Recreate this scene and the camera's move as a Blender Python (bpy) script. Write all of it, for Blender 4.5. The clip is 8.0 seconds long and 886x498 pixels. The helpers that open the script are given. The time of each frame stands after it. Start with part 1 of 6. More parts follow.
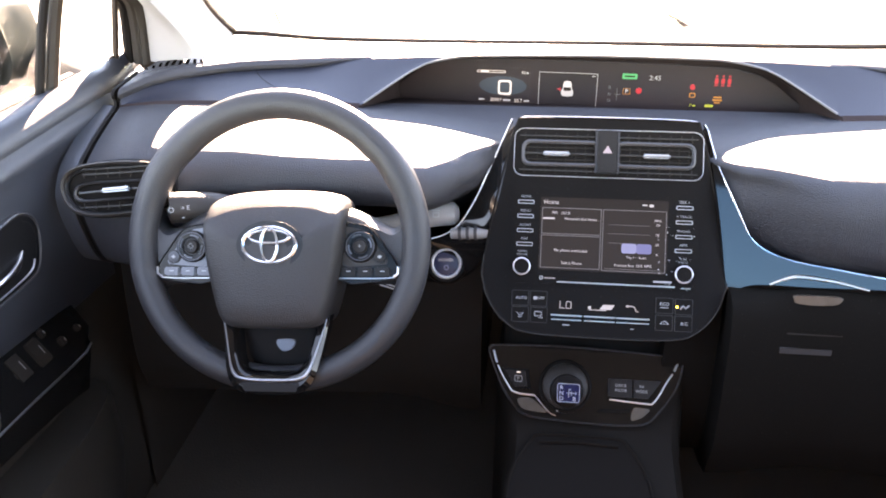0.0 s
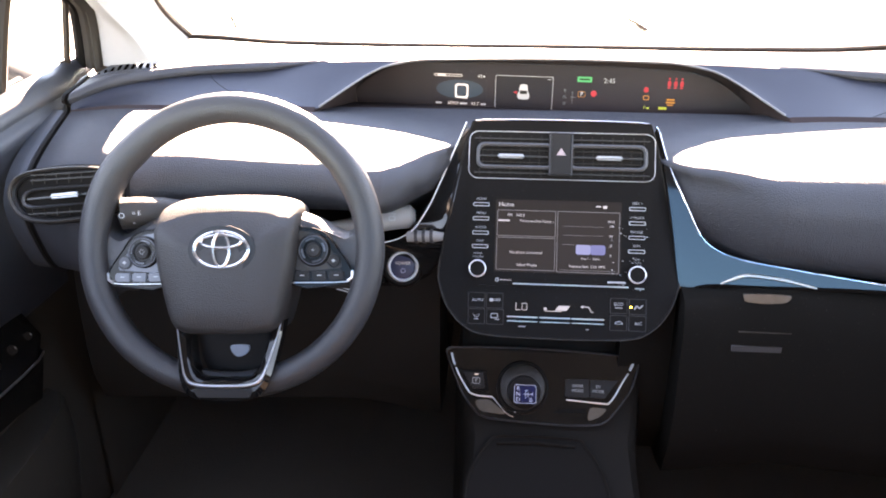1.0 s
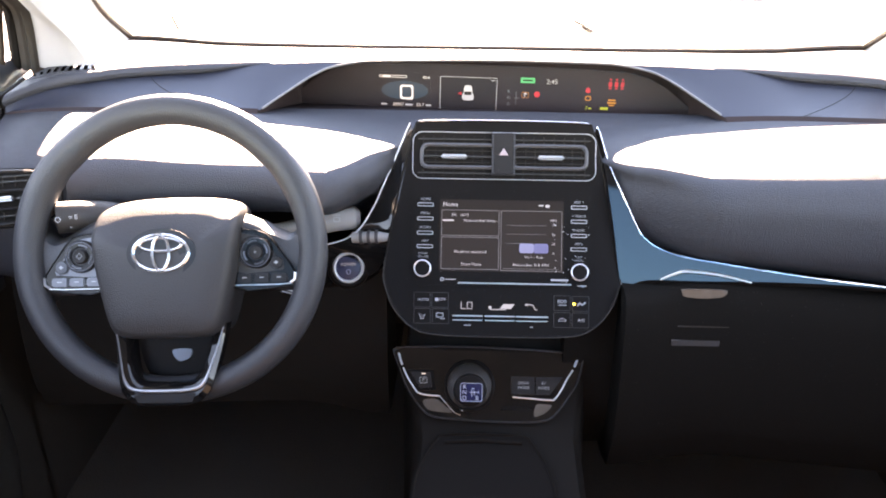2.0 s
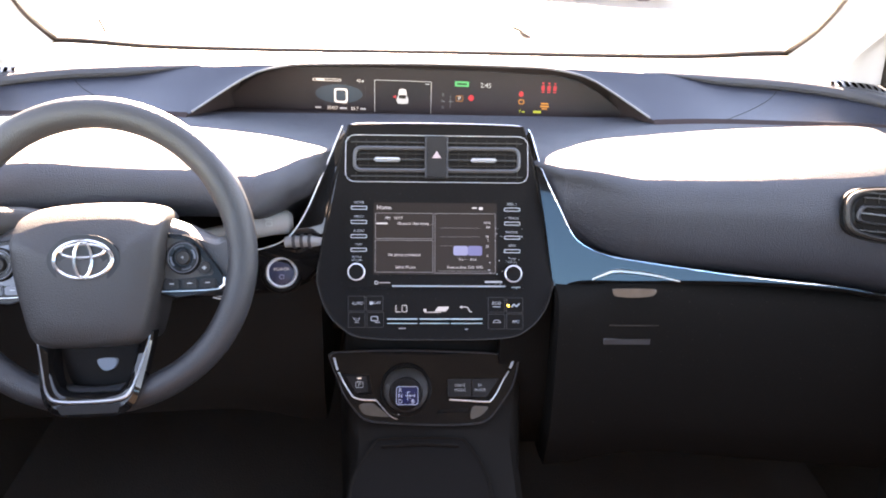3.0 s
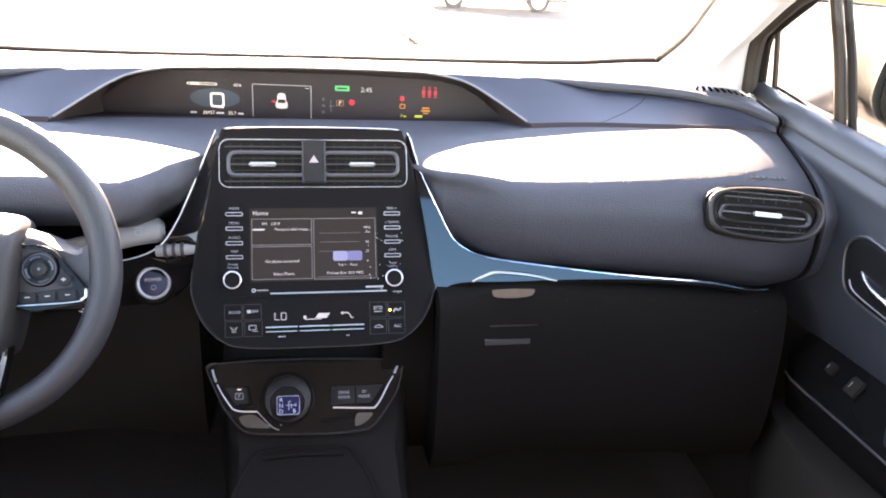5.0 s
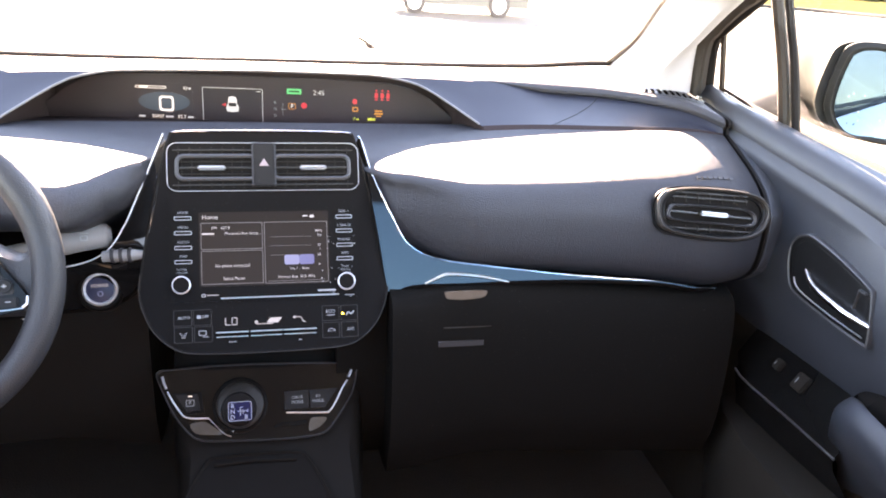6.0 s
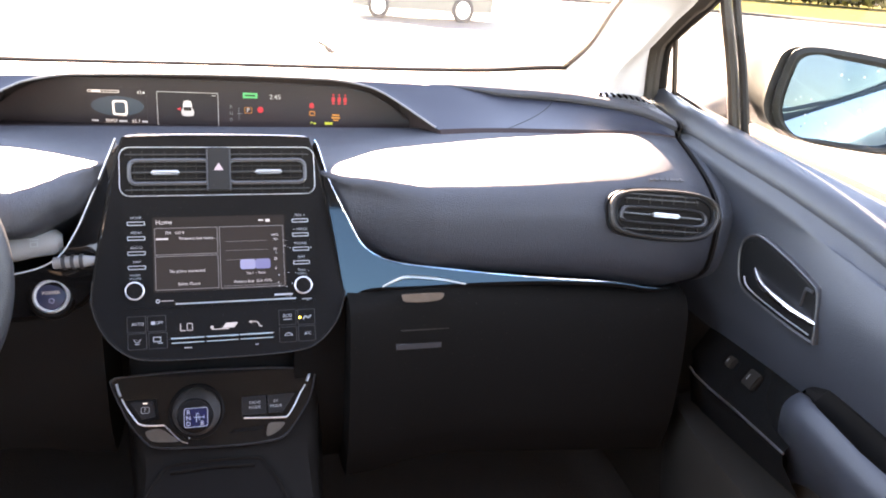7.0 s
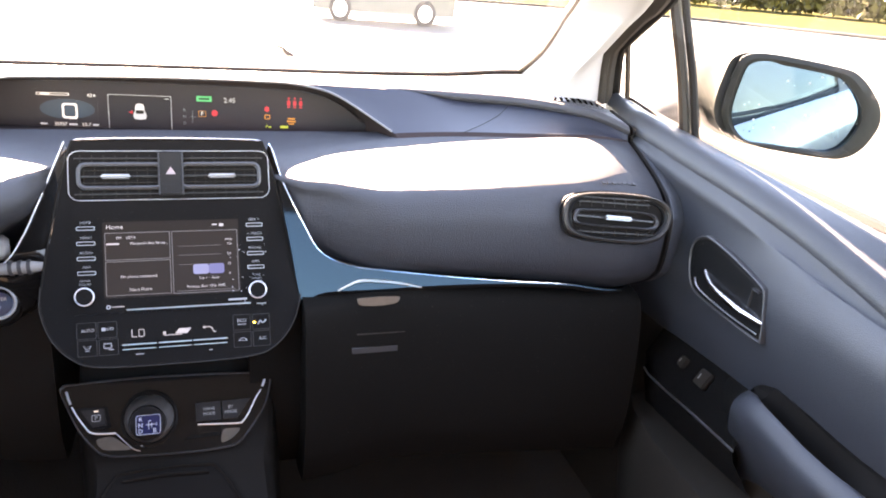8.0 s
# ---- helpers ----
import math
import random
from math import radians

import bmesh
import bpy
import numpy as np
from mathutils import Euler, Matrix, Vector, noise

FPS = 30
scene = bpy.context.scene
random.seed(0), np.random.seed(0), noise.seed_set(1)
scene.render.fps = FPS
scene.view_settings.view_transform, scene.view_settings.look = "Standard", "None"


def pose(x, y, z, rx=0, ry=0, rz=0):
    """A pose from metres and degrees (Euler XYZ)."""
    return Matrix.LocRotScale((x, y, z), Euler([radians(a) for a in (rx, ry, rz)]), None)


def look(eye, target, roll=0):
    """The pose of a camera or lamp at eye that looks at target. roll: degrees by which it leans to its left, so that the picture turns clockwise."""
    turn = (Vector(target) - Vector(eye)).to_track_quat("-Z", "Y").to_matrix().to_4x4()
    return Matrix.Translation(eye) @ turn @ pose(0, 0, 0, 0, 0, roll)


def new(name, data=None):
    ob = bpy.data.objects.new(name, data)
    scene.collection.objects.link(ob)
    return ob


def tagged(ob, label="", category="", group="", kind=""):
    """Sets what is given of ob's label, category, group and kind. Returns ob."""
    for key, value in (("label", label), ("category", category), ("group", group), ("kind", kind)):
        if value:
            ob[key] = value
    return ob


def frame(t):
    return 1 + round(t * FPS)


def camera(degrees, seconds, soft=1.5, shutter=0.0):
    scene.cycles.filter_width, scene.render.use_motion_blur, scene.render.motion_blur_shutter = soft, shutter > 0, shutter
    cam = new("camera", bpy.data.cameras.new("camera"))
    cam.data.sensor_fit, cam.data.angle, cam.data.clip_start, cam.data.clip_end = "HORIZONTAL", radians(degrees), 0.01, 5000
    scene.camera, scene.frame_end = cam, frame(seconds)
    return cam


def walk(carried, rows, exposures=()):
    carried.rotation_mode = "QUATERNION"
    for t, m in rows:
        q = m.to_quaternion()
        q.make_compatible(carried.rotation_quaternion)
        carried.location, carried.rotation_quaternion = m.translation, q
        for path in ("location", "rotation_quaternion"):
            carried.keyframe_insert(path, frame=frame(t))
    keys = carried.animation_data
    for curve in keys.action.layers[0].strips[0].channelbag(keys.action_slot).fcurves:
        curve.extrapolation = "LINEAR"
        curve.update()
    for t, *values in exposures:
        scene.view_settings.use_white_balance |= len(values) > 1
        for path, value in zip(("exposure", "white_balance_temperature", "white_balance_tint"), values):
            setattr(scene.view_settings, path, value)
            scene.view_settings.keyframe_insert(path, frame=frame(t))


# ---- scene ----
cam = camera(59.1, 8.0, soft=1.9)
EXPOSURE, KELVIN, TINT = 5.12, 9200, 30
PATH = [
    (0, (-0.097, -0.921, 1.201), (-0.303, 0.89, 0.378), -0.2),
    (0.5, (-0.086, -0.921, 1.2), (-0.261, 0.896, 0.383), -0.1),
    (1, (-0.077, -0.921, 1.2), (-0.212, 0.901, 0.387), 0.1),
    (2.5, (-0.052, -0.927, 1.199), (-0.015, 0.905, 0.398), 1.1),
    (3, (-0.043, -0.926, 1.196), (0.062, 0.908, 0.405), 1.6),
    (3.5, (-0.032, -0.926, 1.196), (0.133, 0.906, 0.41), 2.0),
    (4, (-0.025, -0.926, 1.196), (0.203, 0.901, 0.416), 2.5),
    (4.5, (-0.019, -0.926, 1.193), (0.272, 0.896, 0.422), 2.9),
    (6, (0.003, -0.931, 1.188), (0.438, 0.873, 0.443), 3.6),
    (6.5, (0.008, -0.934, 1.189), (0.484, 0.862, 0.45), 3.8),
    (7, (0.014, -0.939, 1.189), (0.532, 0.85, 0.459), 4.0),
    (7.5, (0.017, -0.942, 1.19), (0.583, 0.835, 0.465), 4.4),
    (8, (0.023, -0.945, 1.191), (0.63, 0.821, 0.476), 4.7),
]
walk(cam, [(t, look(eye, target, roll)) for t, eye, target, roll in PATH], exposures=[(t, EXPOSURE + e, KELVIN, TINT) for t, e in ((0, -0.05), (2.4, -0.05), (3.0, 0.08), (4.0, 0.13), (8, 0.13))])

# ---- light ----
SUN_ELEVATION, SUN_AZIMUTH = 25.5, -5.0      # the sun stands ahead of the car
world = bpy.data.worlds.new("sky")
scene.world = world
world.use_nodes = True
_n, _l = world.node_tree.nodes, world.node_tree.links
_sky = _n.new("ShaderNodeTexSky")
_sky.sky_type = "NISHITA"
_sky.sun_disc = False
_sky.air_density, _sky.dust_density, _sky.ozone_density = 1.0, 0.0, 1.0
_sky.sun_elevation, _sky.sun_rotation = radians(SUN_ELEVATION), radians(SUN_AZIMUTH)
_l.new(_sky.outputs["Color"], _n["Background"].inputs["Color"])
_n["Background"].inputs["Strength"].default_value = 0.08
sun = new("sun", bpy.data.lights.new("sun", "SUN"))
sun.data.energy, sun.data.angle, sun.data.color = 5.0, radians(0.5), (1.0, 0.94, 0.86)
_e, _a = radians(SUN_ELEVATION), radians(SUN_AZIMUTH)
sun.matrix_basis = look((20 * math.sin(_a) * math.cos(_e), 20 * math.cos(_a) * math.cos(_e), 20 * math.sin(_e)), (0, 0, 0))


# ---- materials ----
def material(name, color, rough=0.5, metal=0.0, grain=0.0, grain_scale=900.0, vary=0.12, vary_scale=9.0, coat=0.0, spec=0.5, dust=0.0,
             emit=None, emit_power=0.0, rough_vary=0.08):
    """A procedural surface: colour and gloss vary at a broad scale, a fine grain gives relief, a little dust lies on it."""
    m = bpy.data.materials.new(name)
    m.use_nodes = True
    n, l = m.node_tree.nodes, m.node_tree.links
    b = n["Principled BSDF"]
    b.inputs["Metallic"].default_value = metal
    b.inputs["Specular IOR Level"].default_value = spec
    b.inputs["Coat Weight"].default_value = coat
    b.inputs["Coat Roughness"].default_value = 0.04
    tc = n.new("ShaderNodeTexCoord")
    broad = n.new("ShaderNodeTexNoise")
    broad.inputs["Scale"].default_value, broad.inputs["Detail"].default_value = vary_scale, 5
    l.new(tc.outputs["Object"], broad.inputs["Vector"])
    ramp = n.new("ShaderNodeMix")
    ramp.data_type = "RGBA"
    ramp.inputs["A"].default_value = (*[c * (1 - vary) for c in color], 1)
    ramp.inputs["B"].default_value = (*[min(1, c * (1 + vary)) for c in color], 1)
    l.new(broad.outputs["Fac"], ramp.inputs["Factor"])
    out = ramp.outputs["Result"]
    if dust:
        speck = n.new("ShaderNodeTexNoise")
        speck.inputs["Scale"].default_value, speck.inputs["Detail"].default_value = 420, 2
        l.new(tc.outputs["Object"], speck.inputs["Vector"])
        cut = n.new("ShaderNodeMapRange")
        cut.inputs["From Min"].default_value, cut.inputs["From Max"].default_value = 0.68, 0.80
        cut.inputs["To Max"].default_value = dust
        l.new(speck.outputs["Fac"], cut.inputs["Value"])
        dm = n.new("ShaderNodeMix")
        dm.data_type = "RGBA"
        dm.inputs["B"].default_value = (0.45, 0.42, 0.38, 1)
        l.new(cut.outputs["Result"], dm.inputs["Factor"])
        l.new(out, dm.inputs["A"])
        out = dm.outputs["Result"]
    l.new(out, b.inputs["Base Color"])
    mr = n.new("ShaderNodeMapRange")
    mr.inputs["To Min"].default_value, mr.inputs["To Max"].default_value = max(0.02, rough - rough_vary), min(1, rough + rough_vary)
    l.new(broad.outputs["Fac"], mr.inputs["Value"])
    l.new(mr.outputs["Result"], b.inputs["Roughness"])
    if grain:
        fine = n.new("ShaderNodeTexVoronoi")
        fine.inputs["Scale"].default_value = grain_scale
        l.new(tc.outputs["Object"], fine.inputs["Vector"])
        bump = n.new("ShaderNodeBump")
        bump.inputs["Strength"].default_value, bump.inputs["Distance"].default_value = grain, 0.0006
        l.new(fine.outputs["Distance"], bump.inputs["Height"])
        l.new(bump.outputs["Normal"], b.inputs["Normal"])
    if emit:
        b.inputs["Emission Color"].default_value = (*emit, 1)
        b.inputs["Emission Strength"].default_value = emit_power
    return m


def glass_material(name, tint=(1, 1, 1), rough=0.0, dirt=0.0):
    """A thin pane: light passes straight through, and Fresnel drives the gloss alone."""
    m = bpy.data.materials.new(name)
    m.use_nodes = True
    n, l = m.node_tree.nodes, m.node_tree.links
    n.remove(n["Principled BSDF"])
    t, g, x, f = (n.new("ShaderNodeBsdf" + k) if k in ("Transparent", "Glossy") else n.new("ShaderNode" + k) for k in ("Transparent", "Glossy", "MixShader", "LayerWeight"))
    t.inputs["Color"].default_value = (*tint, 1)
    g.inputs["Roughness"].default_value = rough
    f.inputs["Blend"].default_value = 0.5
    pw_, sc_ = n.new("ShaderNodeMath"), n.new("ShaderNodeMapRange")
    pw_.operation = "POWER"
    pw_.inputs[1].default_value = 5.0
    l.new(f.outputs["Facing"], pw_.inputs[0])
    l.new(pw_.outputs[0], sc_.inputs["Value"])
    sc_.inputs["To Min"].default_value, sc_.inputs["To Max"].default_value = 0.05, 0.9
    l.new(sc_.outputs["Result"], x.inputs[0])
    l.new(t.outputs[0], x.inputs[1])
    l.new(g.outputs[0], x.inputs[2])
    last = x
    if dirt:
        tc, no, mr, d, y = n.new("ShaderNodeTexCoord"), n.new("ShaderNodeTexNoise"), n.new("ShaderNodeMapRange"), n.new("ShaderNodeBsdfDiffuse"), n.new("ShaderNodeMixShader")
        no.inputs["Scale"].default_value, no.inputs["Detail"].default_value = 60, 6
        mr.inputs["From Min"].default_value, mr.inputs["From Max"].default_value, mr.inputs["To Max"].default_value = 0.45, 0.8, dirt
        d.inputs["Color"].default_value = (0.6, 0.58, 0.55, 1)
        l.new(tc.outputs["Object"], no.inputs["Vector"])
        l.new(no.outputs["Fac"], mr.inputs["Value"])
        l.new(mr.outputs["Result"], y.inputs[0])
        l.new(x.outputs[0], y.inputs[1])
        l.new(d.outputs[0], y.inputs[2])
        last = y
    l.new(last.outputs[0], n["Material Output"].inputs["Surface"])
    return m


M_PAD = material("soft_touch_charcoal", (0.030, 0.0310, 0.0368), 0.50, spec=0.42, grain=1.0, grain_scale=800, dust=0.05)
M_BAND = material("smooth_slate_plastic", (0.0162, 0.0195, 0.0305), 0.42, grain=0.25, grain_scale=1100, dust=0.04)
M_BLACK = material("matt_black_plastic", (0.022, 0.0175, 0.014), 0.6, spec=0.2, grain=0.3, grain_scale=900)
M_DARK = material("dark_grey_plastic", (0.029, 0.0245, 0.021), 0.48, grain=0.4)
M_PIANO = material("piano_black", (0.007, 0.0065, 0.0065), 0.05, rough_vary=0.02, dust=0.05)
M_SATIN = material("satin_black", (0.0092, 0.0076, 0.0068), 0.42, spec=0.08, rough_vary=0.08, dust=0.06)
M_CHROME = material("chrome", (0.80, 0.81, 0.83), 0.12, metal=1.0, rough_vary=0.05)
M_SILVER = material("satin_silver", (0.68, 0.68, 0.69), 0.36, metal=1.0)
M_DULL = material("dull_silver", (0.40, 0.40, 0.41), 0.42, metal=1.0)
M_VGREY = material("vent_grey", (0.044, 0.043, 0.045), 0.40)
M_BEZEL = material("vent_bezel_black", (0.010, 0.010, 0.0105), 0.36, spec=0.3)
# pale stand-in for chrome, its bright reflection put into the colour
M_BRIGHT = material("painted_chrome_shine", (0.80, 0.80, 0.81), 0.32, metal=0.15)
M_DEEP = material("deep_black_plastic", (0.0135, 0.0115, 0.0098), 0.6, spec=0.05, grain=0.3)
# shade inside vents, tray and pull cup is put into this near-black
M_WELL = material("recess_shade_black", (0.009, 0.0075, 0.0065), 0.8, spec=0.1)
M_TOGGLE = material("warm_silver_edge", (0.62, 0.55, 0.48), 0.34, metal=1.0)
M_KEYD = material("dark_key_plastic", (0.021, 0.019, 0.018), 0.42, spec=0.2, dust=0.1)
M_KEY = material("grey_blue_key_plastic", (0.060, 0.064, 0.074), 0.42, metal=0.2)
M_RIM = material("moulded_urethane", (0.033, 0.0332, 0.0355), 0.42, grain=0.55, grain_scale=700, dust=0.03)
M_HUB = material("grained_hub_cover", (0.0265, 0.0245, 0.0242), 0.50, grain=0.6, grain_scale=750, dust=0.04)
M_PILLAR = material("light_grey_fabric_trim", (0.37, 0.362, 0.354), 0.85, grain=0.4, grain_scale=1200)
M_LINER = material("pale_grey_headliner", (0.26, 0.25, 0.235), 0.9, grain=0.4)
M_RUBBER = material("black_rubber", (0.007, 0.0055, 0.0048), 0.6, spec=0.2)
M_DOOR = material("door_trim_charcoal", (0.037, 0.041, 0.049), 0.45, grain=0.4, grain_scale=850, dust=0.03)
M_PAINT = material("silver_body_paint", (0.24, 0.24, 0.235), 0.25, metal=0.25, coat=0.8, dust=0.2)
M_REAR = material("rear_light_blocker_black", (0.030, 0.025, 0.021), 0.9, spec=0.05)
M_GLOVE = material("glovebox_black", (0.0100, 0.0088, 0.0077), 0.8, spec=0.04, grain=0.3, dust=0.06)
M_BRONZE = material("bronze_gloss_patch", (0.105, 0.088, 0.072), 0.22, vary=0.35, vary_scale=60)
M_VOID = material("slot_shade_black", (0.0020, 0.0017, 0.0015), 0.9, spec=0.0)
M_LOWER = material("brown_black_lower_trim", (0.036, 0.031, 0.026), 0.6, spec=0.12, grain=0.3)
# lighter copy of the footwell brown: daylight on the passenger side is painted in
M_KICK = material("lit_side_kick_panel", (0.078, 0.068, 0.057), 0.7, spec=0.15, vary=0.25, vary_scale=14)
M_BAY = material("switch_bay_black", (0.0040, 0.0038, 0.0037), 0.28, spec=0.25)
# brightened key colour: the stronger light on the left spoke is painted in
M_KEYL = material("brightened_key_plastic", (0.125, 0.135, 0.155), 0.38, metal=0.25)
M_LENS = material("pale_blue_reflection", (0.16, 0.20, 0.25), 0.3)
M_LABEL = material("grey_key_print", (0.26, 0.26, 0.26), 0.5)
M_SWITCH = material("gloss_switch_black", (0.008, 0.0075, 0.007), 0.22, spec=0.2, dust=0.1)
# grey raised well above the other stalk: missing daylight is put into the colour
M_STALK = material("brightened_stalk_grey", (0.32, 0.31, 0.30), 0.42)
M_KNEE = material("charcoal_knee_plastic", (0.017, 0.015, 0.013), 0.6, spec=0.08, grain=0.3)
M_CARPET = material("black_carpet", (0.056, 0.050, 0.043), 0.95, spec=0.1, grain=0.9, grain_scale=400)
M_GLASS = glass_material("window_glass", (0.94, 0.97, 0.95), dirt=0.006)
# blue added to the unseen rear panes so gloss trim mirrors a bluer sky
M_TINT = glass_material("sky_blue_rear_glass", (0.17, 0.37, 0.51))
M_POST = material("brown_black_window_strip", (0.030, 0.020, 0.014), 0.45, spec=0.3)
M_SEAL = material("grey_brown_door_seal", (0.050, 0.043, 0.037), 0.6, spec=0.2)
M_RECESS = material("matt_display_recess", (0.030, 0.021, 0.021), 0.75, spec=0.1)
M_LIP = material("painted_edge_highlight", (0.16, 0.155, 0.155), 0.4)
# warm base colour carries the sun haze that the display glass reflects
M_DISPLAY = material("hazed_display_glass", (0.033, 0.0225, 0.0225), 0.34, spec=0.18, coat=0.1, rough_vary=0.03, dust=0.05)
M_LCD = material("lcd_dark_grey", (0.011, 0.0095, 0.009), 0.3, spec=0.15, emit=(0.55, 0.51, 0.49), emit_power=0.0011, dust=0.08)
# the blue of the reflected sky is mixed into the mirror's own colour
M_MIRROR = material("sky_blue_mirror", (0.100, 0.175, 0.245), 0.02, metal=1.0, rough_vary=0.01)


def glow(name, color, power):
    return material(name, tuple(c * 0.4 for c in color), 0.4, emit=color, emit_power=power)


G_WHITE = glow("lit_white", (1.0, 0.97, 0.92), 0.024)
G_DIM = glow("lit_dim_white", (0.85, 0.82, 0.80), 0.0095)
G_RED = glow("lit_red", (0.9, 0.02, 0.03), 0.0095)
G_GREEN = glow("lit_green", (0.03, 0.7, 0.22), 0.012)
G_AMBER = glow("lit_amber", (0.95, 0.33, 0.02), 0.0090)
G_YELLOW = glow("lit_yellow", (0.85, 0.9, 0.08), 0.0090)
G_LILAC = glow("lit_lilac", (0.50, 0.48, 0.70), 0.00341)
M_PRINT = material("white_print", (0.42, 0.42, 0.42), 0.5)


# ---- mesh helpers ----
WORLD = {}


def thing(name, m, label, category, group="", kind=""):
    ob = new(name)
    ob.matrix_basis = m
    ob.empty_display_size = 0.02
    WORLD[ob.name] = m.copy()
    return tagged(ob, label, category, group, kind)


def part(name, bm, mat, parent=None, label="", world=False, angle=38):
    """Links a bmesh as one mesh object under a thing or a part. world: its corners are in world metres."""
    bmesh.ops.recalc_face_normals(bm, faces=bm.faces)
    me = bpy.data.meshes.new(name)
    bm.to_mesh(me)
    bm.free()
    me.materials.append(mat)
    me.shade_smooth()
    me.set_sharp_from_angle(angle=radians(angle))
    ob = new(name, me)
    m = WORLD[parent.name] if parent else Matrix()
    if parent:
        ob.parent = parent
        if world:
            ob.matrix_parent_inverse = m.inverted()
            m = Matrix()
    WORLD[ob.name] = m.copy()
    if label:
        ob["label"] = label
    return ob


def single(name, bm, mat, label, category, group="", kind="", angle=38):
    return tagged(part(name, bm, mat, angle=angle), label, category, group, kind)


def plane(o, recline, roll=0.0, yaw=0.0):
    """x to the right, y up along a face that leans back by recline degrees, z towards the cabin."""
    return Matrix.Translation(o) @ pose(0, 0, 0, 0, 0, yaw) @ pose(0, 0, 0, 90 - recline) @ pose(0, 0, 0, 0, 0, roll)


def spline(points, steps=6, closed=False):
    """A smooth line through the points (Catmull-Rom)."""
    p = [Vector(q) for q in points]
    n = len(p)
    out = []
    for i in range(n if closed else n - 1):
        a, b, c, d = (p[(i + k) % n] if closed else p[min(max(i + k, 0), n - 1)] for k in (-1, 0, 1, 2))
        for s in range(steps):
            t = s / steps
            out.append(0.5 * (2 * b + (c - a) * t + (2 * a - 5 * b + 4 * c - d) * t * t + (3 * b - a - 3 * c + d) * t ** 3))
    if not closed:
        out.append(p[-1])
    return out


def bm_loft(rings, closed=False, caps=False):
    bm = bmesh.new()
    rows = [[bm.verts.new(v) for v in r] for r in rings]
    for a, b in zip(rows, rows[1:]):
        k = len(a)
        for i in range(k if closed else k - 1):
            j = (i + 1) % k
            q = [a[i], a[j], b[j], b[i]]
            try:
                bm.faces.new(q)
            except ValueError:
                pass
    if caps:
        bm.faces.new(rows[0])
        bm.faces.new(rows[-1])
    return bm


def merge(*bms):
    out = bmesh.new()
    for b in bms:
        me = bpy.data.meshes.new("joined")
        b.to_mesh(me)
        b.free()
        out.from_mesh(me)
        bpy.data.meshes.remove(me)
    return out


def moved(bm, m):
    bmesh.ops.transform(bm, matrix=m, verts=bm.verts)
    return bm


def bm_prism(outline, z0, z1, bevel=0.0, seg=2):
    """A plate with that outline in x and y, from z0 to z1, its upper edge rounded."""
    bm = bmesh.new()
    a = [bm.verts.new((p[0], p[1], z0)) for p in outline]
    b = [bm.verts.new((p[0], p[1], z1)) for p in outline]
    n = len(a)
    bm.faces.new(list(reversed(a)))
    bm.faces.new(b)
    for i in range(n):
        bm.faces.new((a[i], a[(i + 1) % n], b[(i + 1) % n], b[i]))
    if bevel:
        top = set(b)
        bmesh.ops.bevel(bm, geom=[e for e in bm.edges if e.verts[0] in top and e.verts[1] in top], offset=bevel, segments=seg, affect="EDGES", clamp_overlap=True)
    return bm


def bm_box(size, at=(0, 0, 0), bevel=0.0, seg=2):
    bm = bmesh.new()
    bmesh.ops.create_cube(bm, size=1, matrix=Matrix.Translation(at) @ Matrix.Diagonal((*size, 1)))
    if bevel:
        bmesh.ops.bevel(bm, geom=bm.edges[:], offset=bevel, segments=seg, affect="EDGES", clamp_overlap=True)
    return bm


def rrect(w, h, r, n=5, at=(0, 0)):
    out = []
    for cx, cy, a0 in ((w / 2 - r, h / 2 - r, 0), (-w / 2 + r, h / 2 - r, 90), (-w / 2 + r, -h / 2 + r, 180), (w / 2 - r, -h / 2 + r, 270)):
        for k in range(n + 1):
            a = radians(a0 + 90 * k / n)
            out.append((at[0] + cx + r * math.cos(a), at[1] + cy + r * math.sin(a)))
    return out


def circle(rx, ry=None, n=40, at=(0, 0)):
    ry = ry or rx
    return [(at[0] + rx * math.cos(2 * math.pi * k / n), at[1] + ry * math.sin(2 * math.pi * k / n)) for k in range(n)]


def bm_frame(outer, inner, z0, z1, lift=0.0):
    """A flat ring between two outlines of the same number of points; its middle is lifted."""
    mid = [((a[0] + b[0]) / 2, (a[1] + b[1]) / 2, z1 + lift) for a, b in zip(outer, inner)]
    rings = [[(*p, z0) for p in outer], [(*p, z1) for p in outer], mid, [(*p, z1) for p in inner], [(*p, z0) for p in inner]]
    return bm_loft([[r[i] for r in rings] for i in list(range(len(outer))) + [0]])


def bm_tube(path, r, closed=False, n=10, flat=1.0, taper=None):
    """A round bar along a path; r may be one radius or one for each point."""
    p = [Vector(q) for q in path]
    k = len(p)
    rings = []
    up = Vector((0, 0, 1))
    for i, q in enumerate(p):
        d = (p[(i + 1) % k] - p[i - 1]) if closed else (p[min(i + 1, k - 1)] - p[max(i - 1, 0)])
        d.normalize()
        u = up if abs(d.dot(up)) < 0.95 else Vector((0, 1, 0))
        s = d.cross(u).normalized()
        w = s.cross(d).normalized()
        rr = r[i] if isinstance(r, (list, tuple)) else r
        rings.append([q + s * rr * math.cos(a) + w * rr * flat * math.sin(a) for a in (2 * math.pi * j / n for j in range(n))])
    if closed:
        rings.append(rings[0])
        bm = bm_loft(rings, closed=True)
        bmesh.ops.remove_doubles(bm, verts=bm.verts, dist=1e-6)
        return bm
    return bm_loft(rings, closed=True, caps=True)


